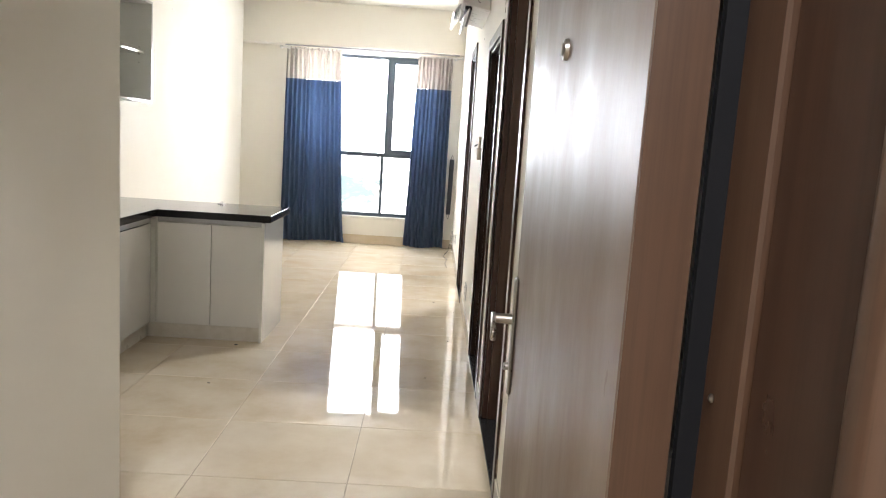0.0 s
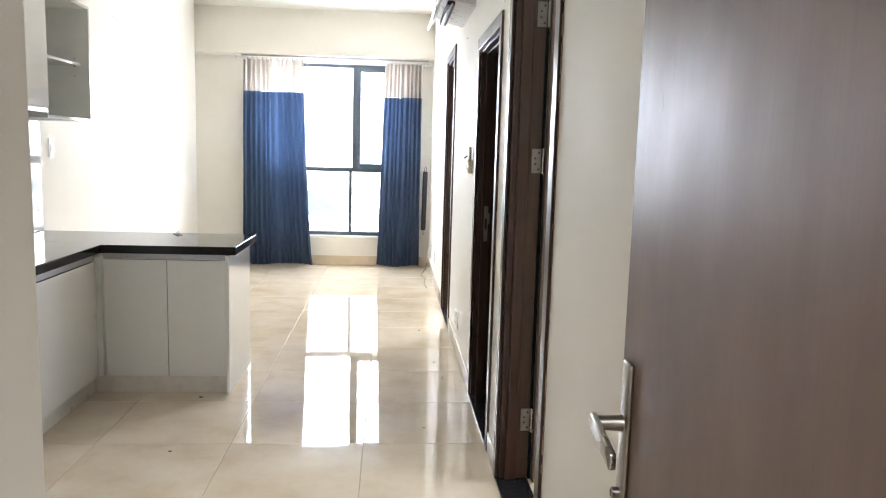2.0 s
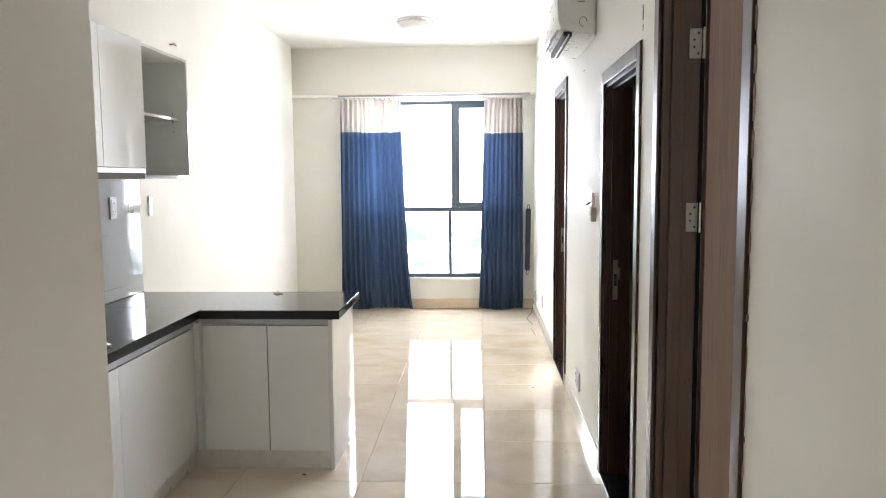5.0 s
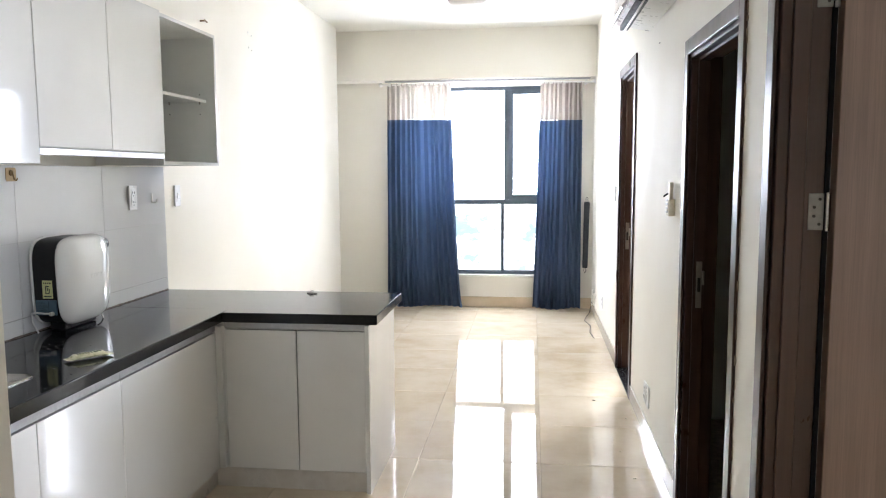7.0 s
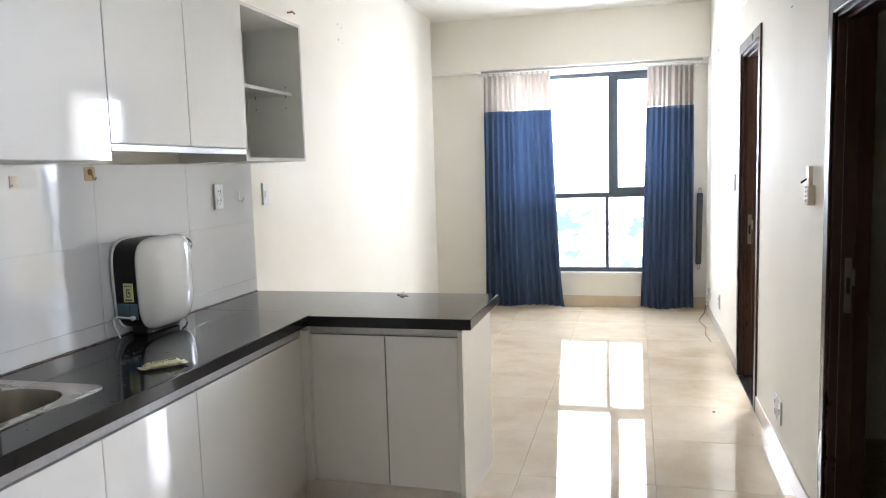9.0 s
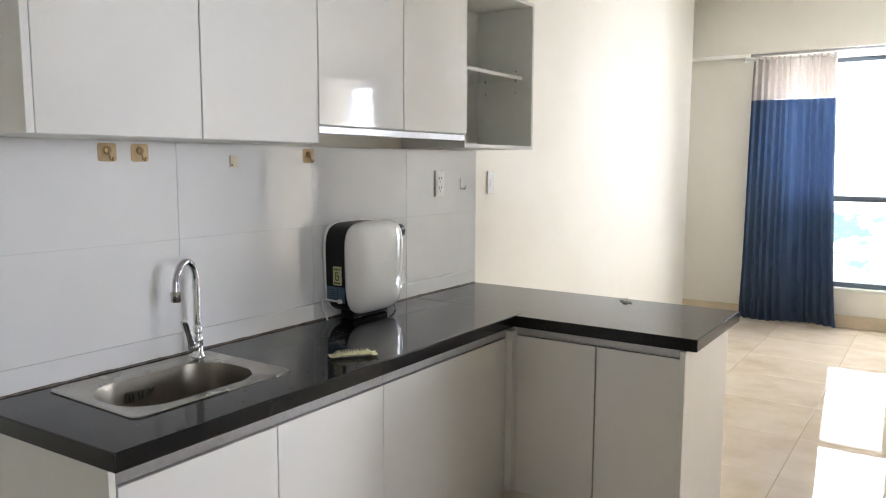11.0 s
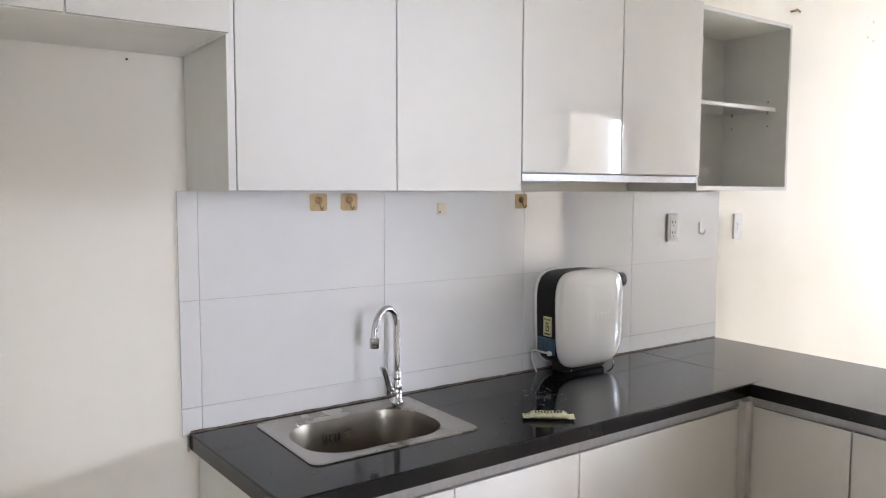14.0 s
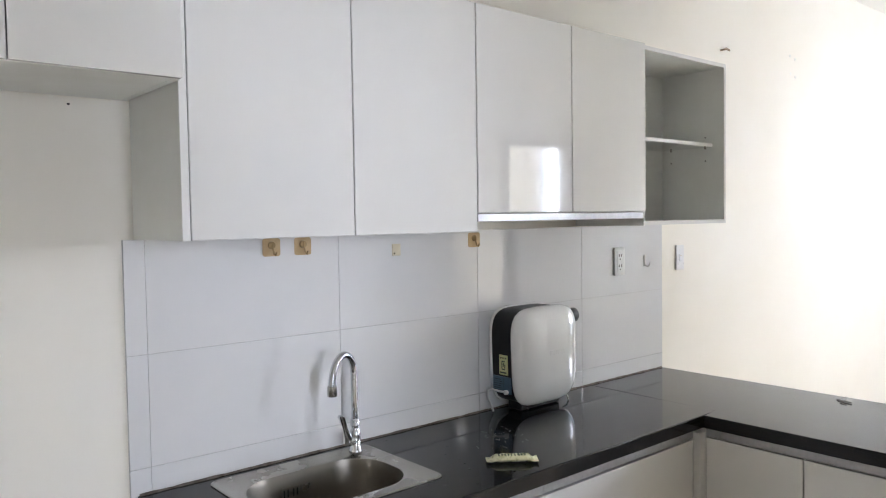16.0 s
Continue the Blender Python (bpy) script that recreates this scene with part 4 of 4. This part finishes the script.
def socket(x, y, z, facing, tall=0.125, wide=0.075, holes=True, sx=1):
    """A wall plate on a wall that faces +x (sx 1) or -x (sx -1)."""
    s = thing("wall_socket" if holes else "light_switch", (x, y, z), "white plastic double power socket plate" if holes else "white plastic rocker light switch plate", "socket" if holes else "switch")

    def b(d0, d1, u0, u1, v0, v1, bev=0.0, seg=1):
        a = sorted((x + sx * d0, x + sx * d1))
        return block(a[0], a[1], y + u0, y + u1, z + v0, z + v1, bev, seg)

    plate = part("plate", b(0.0005, 0.010, -wide / 2, wide / 2, -tall / 2, tall / 2, 0.003, 2), PLASTIC, s)
    if holes:
        part("insert", b(0.010, 0.0125, -0.022, 0.022, -0.048, 0.048, 0.001), PLASTIC, s)
        for v in (-0.024, 0.022):
            for u, w, h in ((-0.010, 0.004, 0.012), (0.008, 0.004, 0.012), (-0.002, 0.006, 0.005)):
                dv = -0.012 if w == 0.006 else 0.004
                part("slot", b(0.0122, 0.0130, u - w / 2, u + w / 2, v + dv - h / 2, v + dv + h / 2), HOLE, s)
    else:
        part("rocker", b(0.010, 0.014, -0.014, 0.014, -0.018, 0.018, 0.002), PLASTIC, s)
        part("rocker_mark", b(0.0138, 0.0146, -0.006, 0.006, 0.006, 0.010), CREAM, s)


socket(0.0085, 2.050, 1.380, "x")
socket(0.0, 2.549, 1.375, "x", 0.122, 0.066, False)


def wire_hook():
    h = thing("plastic_hook", (0.009, 2.250, 1.37), "small white stick-on plastic hook", "hook")
    part("plate", block(0.0088, 0.013, 2.243, 2.258, 1.345, 1.400, 0.002, 2), PLASTIC, h)
    part("hook", tube([(0.012, 2.2505, 1.352), (0.024, 2.254, 1.346), (0.032, 2.256, 1.352), (0.034, 2.257, 1.366)], 0.003, 8), PLASTIC, h, smooth=True)


wire_hook()
pad = thing("adhesive_pad", (0.009, 0.809, 1.48), "small square of cream stick-on plastic with a dot", "pad")
part("pad", block(0.0088, 0.0125, 0.792, 0.827, 1.460, 1.500, 0.001), CREAM, pad)
part("dot", turned([(0.003, 0.0), (0.003, 0.0008), (0.001, 0.001)], (0.0125, 0.800, 1.468), "x", 10), HOLE, pad)

nail = thing("wall_hook", (0.0, 2.951, 2.44), "small brass screw hook in the bare wall", "hook")
part("screw", tube([(0.0, 2.951, 2.441), (0.035, 2.951, 2.441)], 0.005, 10), BRONZE, nail, smooth=True)
part("arm", tube([(0.03, 2.93, 2.436), (0.03, 2.951, 2.446), (0.03, 2.985, 2.438)], 0.005, 8), BRONZE, nail, smooth=True)
for hy, hz in ((3.735, 2.512), (3.80, 2.500), (3.742, 2.408), (3.805, 2.396)):
    single("wall_plug", turned([(0.009, -0.002), (0.009, 0.003), (0.004, 0.003), (0.004, 0.001), (0.0, 0.001)], (0.0, hy, hz), "x", 12), INNER, "small grey plastic plug in the bare plaster", "wall plug", "plugs of a removed fixture")
single("nail", tube([(-0.002, -0.200, 1.886), (0.010, -0.200, 1.884)], 0.0026, 8), HOLE, "dark nail in the wall of the fridge space", "nail")


def clip():
    c = thing("metal_clip", (0.86, 2.30, TOP), "small bent metal clip lying on the worktop", "clip")
    part("wire", tube([(0.838, 2.318, TOP + 0.003), (0.86, 2.303, TOP + 0.003), (0.902, 2.295, TOP + 0.004)], 0.0022, 8), HINGEMETAL, c, smooth=True)
    part("wire", tube([(0.868 + 0.008 * math.sin(t), 2.30 + 0.022 * math.cos(t), TOP + 0.009 + 0.007 * math.cos(t)) for t in [i * math.pi / 6 for i in range(12)]], 0.0018, 8), HINGEMETAL, c, smooth=True)


def worktop_marks():
    """Dried white scrapes beside the appliance and drops of water round the sink."""
    rnd = random.Random(41)
    bm = bmesh.new()
    for _ in range(30):
        x, y = 0.285 + 0.05 * rnd.gauss(0, 1), 1.02 + 0.05 * rnd.gauss(0, 1)
        long, wide, turn, bend = rnd.uniform(0.006, 0.030), rnd.uniform(0.0005, 0.0013), rnd.gauss(1.1, 0.5), rnd.uniform(-0.25, 0.25)
        rows = []
        for k in range(6):
            t = k / 5 - 0.5
            w = wide * (1 - 3.2 * t * t) * rnd.uniform(0.6, 1.2)
            px, py = bend * long * (t * t), long * t
            rows.append([(px - w, py), (px + w, py)])
        loops = []
        for (ax, ay), (bx, by) in rows:
            p = [(x + u * math.cos(turn) - v * math.sin(turn), y + u * math.sin(turn) + v * math.cos(turn)) for u, v in ((ax, ay), (bx, by))]
            loops.append([(*p[0], TOP + 0.0002), (*p[1], TOP + 0.0002), (*p[1], TOP + 0.0006), (*p[0], TOP + 0.0006)])
        loft(loops, bm)
    single("scrape_marks", bm, CHALK, "white dried scrape marks on the black worktop", "mark", kind="stuff")
    bm = bmesh.new()
    for _ in range(30):
        y = rnd.uniform(-0.03, 0.95)
        x = rnd.uniform(0.475, 0.585) if 0.09 < y < 0.66 else rnd.uniform(0.06, 0.585)
        size = rnd.uniform(0.0015, 0.0042)
        rings = [[(x + size * f * rnd.uniform(0.92, 1.08) * math.cos(k * math.pi / 5), y + size * f * math.sin(k * math.pi / 5), TOP + 0.0002 + size * g) for k in range(10)]
                 for f, g in ((1.0, 0.0), (0.92, 0.12), (0.6, 0.22))]
        loft(rings, bm)
    single("water_drops", bm, WATER, "small drops of water on the black worktop", "water drops", kind="stuff", smooth=True)



clip()
worktop_marks()

# ---- living room ----


def curtain(name, top, bottom, z0, zs, z1, y, folds, seed):
    """Hanging cloth in deep folds: a blue drop below a beige band."""
    rnd = random.Random(seed)
    c = thing(name, ((top[0] + top[1]) / 2, y, z0), "floor-length blue curtain with a beige top band, drawn to the side", "curtain", "curtains at the window")
    phase = [rnd.uniform(-0.5, 0.5) for _ in range(40)]
    amp = [rnd.uniform(0.7, 1.25) for _ in range(40)]
    n = folds * 16

    def point(s, z):
        k = (z - z0) / (z1 - z0)
        lo, hi = bottom[0] + (top[0] - bottom[0]) * k, bottom[1] + (top[1] - bottom[1]) * k ** 0.6
        i = min(int(s * folds), 39)
        f = s * folds - i
        a = 2 * math.pi * s * folds + phase[i] * math.sin(math.pi * f) ** 2 + 0.25 * (1 - k) * math.sin(1.3 * z + 2.1 * i)
        w = amp[i] + (amp[i + 1] - amp[i]) * f
        depth = (0.020 + 0.013 * (1 - k)) * w
        sw = s + (0.020 * math.sin(11 * s) + 0.012 * math.sin(23 * s)) * math.sin(math.pi * s)
        x = lo + (hi - lo) * sw + 0.11 * (hi - lo) / folds * math.sin(2 * a) + 0.004 * (1 - k) * math.sin(2 * z + 9 * s)
        return Vector((x, y + depth * math.tanh(1.6 * math.sin(a)), z + (0.012 * math.sin(7 * s + seed) if k < 0.01 else 0)))

    def sheet(za, zb, rows):
        bm = bmesh.new()
        grid = [[bm.verts.new(point(i / n, za + (zb - za) * j / rows)) for i in range(n + 1)] for j in range(rows + 1)]
        for a, b in zip(grid, grid[1:]):
            for i in range(n):
                bm.faces.new((a[i], a[i + 1], b[i + 1], b[i]))
        bmesh.ops.solidify(bm, geom=bm.faces[:], thickness=0.0025)
        return bm

    part("drop", sheet(z0, zs, 28), BLUE, c, "blue cloth drop", 80)
    part("band", sheet(zs + 0.001, z1, 8), BEIGE, c, "beige cloth band", 80)
    return c


curtain("curtain", (0.475, 1.165), (0.445, 1.285), 0.022, 2.070, 2.455, 6.515, 12, 3)
curtain("curtain", (2.125, 2.565), (2.055, 2.570), 0.018, 2.045, 2.440, 6.515, 9, 8)


def rod():
    r = thing("curtain_rod", (1.52, 6.515, 2.44), "white metal curtain rod with round end knobs", "curtain rod")
    for name, x0, x1, y, rad in (("pole", 0.43, 2.665, 6.515, 0.011), ("pole", 0.47, 2.63, 6.585, 0.008)):
        part(name, tube([(x0, y, 2.445), (x1, y, 2.438)], rad, 14), PLASTIC, r, smooth=True)
    for x, s in ((0.43, -1), (2.665, 1)):
        part("finial", turned([(0.011, 0.0), (0.014, 0.006), (0.012, 0.012), (0.022, 0.022), (0.025, 0.032), (0.020, 0.044), (0.008, 0.050), (0.0, 0.050)] if s > 0 else [(0.0, -0.050), (0.008, -0.050), (0.020, -0.044), (0.025, -0.032), (0.022, -0.022), (0.012, -0.012), (0.014, -0.006), (0.011, 0.0)],
                              (x, 6.515, 2.445), "x", 20), PLASTIC, r, smooth=True)
    part("track", block(0.46, 2.64, 6.452, 6.478, 2.462, 2.480, 0.002), ALU, r, "grey metal track under the beam")
    for x in (0.50, 1.50, 2.60):
        part("bracket", box(block(x - 0.012, x + 0.012, 6.50, WIN, 2.425, 2.432, 0.001), x - 0.012, x + 0.012, 6.507, 6.523, 2.43, 2.482, 0.001), PLASTIC, r)
    for k in range(7):
        part("ring", tube([(0.50 + k * 0.105 + 0.018 * math.cos(a), 6.515, 2.44 + 0.018 * math.sin(a)) for a in [i * math.pi / 6 for i in range(13)]], 0.003, 6), PLASTIC, r, smooth=True)


rod()


def ceiling_lamp():
    l = thing("ceiling_lamp", (1.476, 5.0, CEIL), "round flush ceiling lamp with a frosted cover, switched off", "lamp")
    part("base", turned([(0.175, 0.0), (0.175, -0.02), (0.165, -0.03), (0.155, -0.03)], (1.476, 5.0, CEIL), "z", 48), SILVER, l, "silver metal ring", 50)
    part("shade", turned([(0.158, -0.022), (0.152, -0.05), (0.128, -0.075), (0.08, -0.092), (0.03, -0.098), (0.0, -0.098)], (1.476, 5.0, CEIL), "z", 48), LAMPSHADE, l, "frosted white cover", 60)


ceiling_lamp()


def air_conditioner():
    y0, y1 = 2.06, 2.86
    a = thing("air_conditioner", (2.6, 2.46, 2.27), "white split air conditioner with an open silver louvre", "air conditioner")
    prof = [(2.698, 2.285), (2.698, 2.555), (2.525, 2.555), (2.500, 2.535), (2.492, 2.47), (2.497, 2.37), (2.512, 2.325)]
    bm = loft([[(x, y0, z) for x, z in prof], [(x, y1, z) for x, z in prof]])
    bmesh.ops.bevel(bm, geom=[e for e in bm.edges if abs(e.verts[0].co.y - e.verts[1].co.y) < 0.01], offset=0.008, segments=3, profile=0.5, affect="EDGES")
    part("case", bm, PLASTIC, a, "white rounded case", 40)
    part("outlet", block(2.530, 2.575, y0 + 0.03, y1 - 0.03, 2.290, 2.315), BLACK, a, "dark air outlet")
    for (xa, za), (xb, zb), mat, lab in (((2.500, 2.325), (2.452, 2.262), SILVER, "silver louvre flap"), ((2.560, 2.300), (2.520, 2.232), PLASTIC, "white louvre flap")):
        d = Vector((xb - xa, 0, zb - za)).normalized()
        n = Vector((d.z, 0, -d.x)) * 0.004
        pts = [Vector((xa, 0, za)) + n, Vector((xb, 0, zb)) + n, Vector((xb, 0, zb)) - n, Vector((xa, 0, za)) - n]
        part("louvre", loft([[(p.x, y0 + 0.02, p.z) for p in pts], [(p.x, y1 - 0.02, p.z) for p in pts]]), mat, a, lab)
    for k in range(4):
        part("print_bar", block(2.60, 2.64, y0 - 0.0008, y0 + 0.001, 2.50 - k * 0.012, 2.504 - k * 0.012), STRAP if k % 2 else HINGEMETAL, a)
    part("end_ring", tube([(2.63 + 0.02 * math.cos(t), y0 - 0.001, 2.36 + 0.025 * math.sin(t)) for t in [i * math.pi / 8 for i in range(13)]], 0.0018, 6), HINGEMETAL, a)


air_conditioner()


def remote():
    r = thing("remote_holder", (RIGHT, 2.0, 1.37), "aged cream wall cradle holding a remote control", "remote control")
    part("cradle", block(RIGHT - 0.030, RIGHT - 0.001, 1.975, 2.035, 1.295, 1.375, 0.004, 2), CREAM, r, "cream plastic cradle")
    h = part("handset", block(RIGHT - 0.026, RIGHT - 0.008, 1.982, 2.028, 1.31, 1.452, 0.005, 2), CREAM, r, "cream handset")
    for k in range(4):
        part("button", block(RIGHT - 0.036, RIGHT - 0.0295, 1.990, 2.020, 1.31 + k * 0.018, 1.320 + k * 0.018, 0.002), PLASTIC, r)
    part("clip", tube([(RIGHT - 0.03, 2.0, 1.40), (RIGHT - 0.05, 1.998, 1.385)], 0.004, 8), BLACK, r)


remote()
socket(RIGHT, 2.69, 0.25, "x", 0.12, 0.075, True, -1)
socket(RIGHT, 2.60, 0.25, "x", 0.12, 0.075, False, -1)
socket(RIGHT, 4.44, 1.33, "x", 0.12, 0.075, False, -1)
socket(RIGHT, 5.36, 0.30, "x", 0.12, 0.075, True, -1)


def cloth_pole():
    s = thing("hanging_strap", (2.628, 6.62, 0.40), "dark grey padded strap hanging from a wall nail", "strap")
    part("cloth", loft([[(2.628 + (z - 0.8) * 0.016 + u * w, 6.625 + v * t, z) for u, v in outline(1, 1, 0.3, 4)] for z, w, t in
                       ((0.455, 0.050, 0.030), (0.47, 0.056, 0.036), (0.80, 0.058, 0.038), (1.16, 0.060, 0.038), (1.175, 0.052, 0.030))]), STRAP, s, smooth=50)
    part("loop", tube([(2.634 - 0.010, 6.625, 1.17), (2.634 - 0.010, 6.625, 1.215), (2.634, 6.625, 1.23), (2.644, 6.625, 1.215), (2.644, 6.625, 1.17)], 0.003, 6), BLACK, s, "cord loop", True)
    part("nail", tube([(2.634, 6.60, 1.222), (2.634, WIN, 1.222)], 0.004, 8), STEEL, s)
    part("loop", tube([(2.622 + 0.011 * math.sin(a), 6.625, 0.43 + 0.032 * math.cos(a)) for a in [i * math.pi / 8 for i in range(17)]], 0.0025, 6), BLACK, s, "cord loop", True)


cloth_pole()


def cables():
    c = thing("loose_cable", (2.62, 6.1, 0.15), "thin pale cable coiled at the wall and trailing on the floor", "cable")
    coil = [(2.675 - 0.02 * math.sin(a * 0.7), 6.05 + 0.08 * math.cos(a), 0.20 + 0.055 * math.sin(a)) for a in [i * 0.4 for i in range(34)]]
    part("coil", tube(coil, 0.003, 6), CABLE, c, smooth=True)
    tail = [(2.66, 6.1, 0.17), (2.64, 6.12, 0.05), (2.60, 6.10, 0.006), (2.58, 5.95, 0.004), (2.62, 5.70, 0.004), (2.59, 5.40, 0.004), (2.61, 5.15, 0.004)]
    part("tail", tube(tail, 0.003, 6), DARKWIRE, c, "dark trailing wire", True)
    part("plug", block(2.665, 2.685, 6.03, 6.07, 0.27, 0.31, 0.004), CABLE, c)


cables()
for y, z, w in ((4.59, 2.372, 0.009), (2.50, 2.163, 0.008), (5.62, 2.42, 0.022), (5.45, 2.30, 0.008)):
    single("wall_scar", block(RIGHT - 0.002, RIGHT, y, y + w * 4, z, z + w * 0.7, 0.0008), HOLE, "dark scuffed hole in the wall plaster", "wall mark")

rd = random.Random(21)
for dx, dy in ((2.62, 2.95), (2.52, 2.40), (2.45, 3.3), (2.60, 4.3), (2.55, 2.05), (2.40, 1.2), (1.15, 1.66), (1.2, 0.9)):
    bm = block(dx, dx + rd.uniform(0.008, 0.02), dy, dy + rd.uniform(0.006, 0.012), 0.0002, rd.uniform(0.003, 0.006), 0.001)
    single("debris", bm, CREAM if dx > 2.5 else DARKWIRE, "small crumb of plaster debris on the floor tiles", "debris", "crumbs on the floor")

# ---- outside ----
structure("ground", block(-1500, 1500, 30, 3000, -36.5, -36), GROUND, "far hazy green ground", "ground")
# Emissive backdrop: overexposed daylight and haze painted into its glow, over noise trees.
HAZE = bpy.data.materials.new("glowing_haze_backdrop")
HAZE.use_nodes = True
HAZE.node_tree.nodes.remove(bsdf(HAZE))
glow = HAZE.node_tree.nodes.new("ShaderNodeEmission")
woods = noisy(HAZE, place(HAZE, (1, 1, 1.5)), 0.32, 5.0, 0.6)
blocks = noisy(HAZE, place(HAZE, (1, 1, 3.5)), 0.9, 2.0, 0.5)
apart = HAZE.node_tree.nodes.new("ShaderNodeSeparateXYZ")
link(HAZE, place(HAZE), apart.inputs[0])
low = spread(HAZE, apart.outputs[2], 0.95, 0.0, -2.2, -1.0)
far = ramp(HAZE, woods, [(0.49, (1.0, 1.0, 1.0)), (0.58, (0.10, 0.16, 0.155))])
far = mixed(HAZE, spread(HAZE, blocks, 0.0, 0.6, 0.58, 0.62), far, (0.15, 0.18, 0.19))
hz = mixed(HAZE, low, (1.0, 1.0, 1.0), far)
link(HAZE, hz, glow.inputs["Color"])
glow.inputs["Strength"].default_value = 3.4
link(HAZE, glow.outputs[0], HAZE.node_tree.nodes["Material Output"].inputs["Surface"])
HAZE.cycles.emission_sampling = "NONE"
structure("backdrop", block(-200, 200, 62, 62.5, -36, 40), HAZE, "glowing backdrop with painted bright haze and faint trees", "backdrop")

# ---- tiles ----
floor = structure("floor", block(-0.17, RIGHT, FRONT, WIN, -0.0078, -0.0042), GROUT, "polished cream floor tiles with thin grout lines", "floor")


def tile_piece(bm, w, h, t, axis):
    """A tile w by h, t thick, eased on its face edges."""
    e = 0.0025 if axis == "z" else 0.0008
    lo = [(-w / 2, -h / 2), (w / 2, -h / 2), (w / 2, h / 2), (-w / 2, h / 2)]
    hi = [(u - math.copysign(e, u), v - math.copysign(e, v)) for u, v in lo]
    put = (lambda u, v, d: (u, v, d)) if axis == "z" else (lambda u, v, d: (d, u, v))
    return loft([[put(*p, 0) for p in lo], [put(*p, t - e * 0.6) for p in lo], [put(*p, t) for p in hi]], bm, False, True)


meshes = {}


def lay(parent, name, w, h, t, axis, at, mat):
    key = (name, round(w, 4), round(h, 4))
    if key not in meshes:
        bm = tile_piece(bmesh.new(), w, h, t, axis)
        bmesh.ops.recalc_face_normals(bm, faces=bm.faces[:])
        me = bpy.data.meshes.new(name)
        bm.to_mesh(me)
        bm.free()
        me.materials.append(mat)
        meshes[key] = me
    ob = new(name, meshes[key])
    ob.parent = parent
    ob.location = at
    return ob


def cuts(lo, hi, first, step):
    c = [lo] + [first + k * step for k in range(-40, 60) if lo + 0.02 < first + k * step < hi - 0.02] + [hi]
    return list(zip(c, c[1:]))


tilt = random.Random(11)
for xa, xb in cuts(-0.17, RIGHT, 0.83, 0.635):
    for ya, yb in cuts(FRONT, WIN - 0.011, 0.395, 0.600):
        if xb < 1.36 and yb < -0.66:
            continue
        ob = lay(floor, "floor_tile", xb - xa - 0.002, yb - ya - 0.002, 0.005, "z", ((xa + xb) / 2, (ya + yb) / 2, -0.005), FLOOR)
        ob.rotation_euler = (tilt.uniform(-0.0006, 0.0006), tilt.uniform(-0.0006, 0.0006), 0)

splash = structure("backsplash", block(0.0, 0.0035, -0.082, 2.394, TOP - 0.01, 1.5395), WGROUT, "glossy white tiled backsplash", "backsplash")
for ya, yb in cuts(-0.082, 2.394, -0.026, 0.6065):
    for za, zb in ((TOP - 0.008, 0.924), (0.924, 1.2305), (1.2305, 1.5395)):
        ob = lay(splash, "wall_tile", yb - ya - 0.0012, zb - za - 0.0012, 0.006, "x", (0.0025, (ya + yb) / 2, (za + zb) / 2), TILE)
        ob.rotation_euler = (0, tilt.uniform(-0.0008, 0.0008), tilt.uniform(-0.0008, 0.0008))
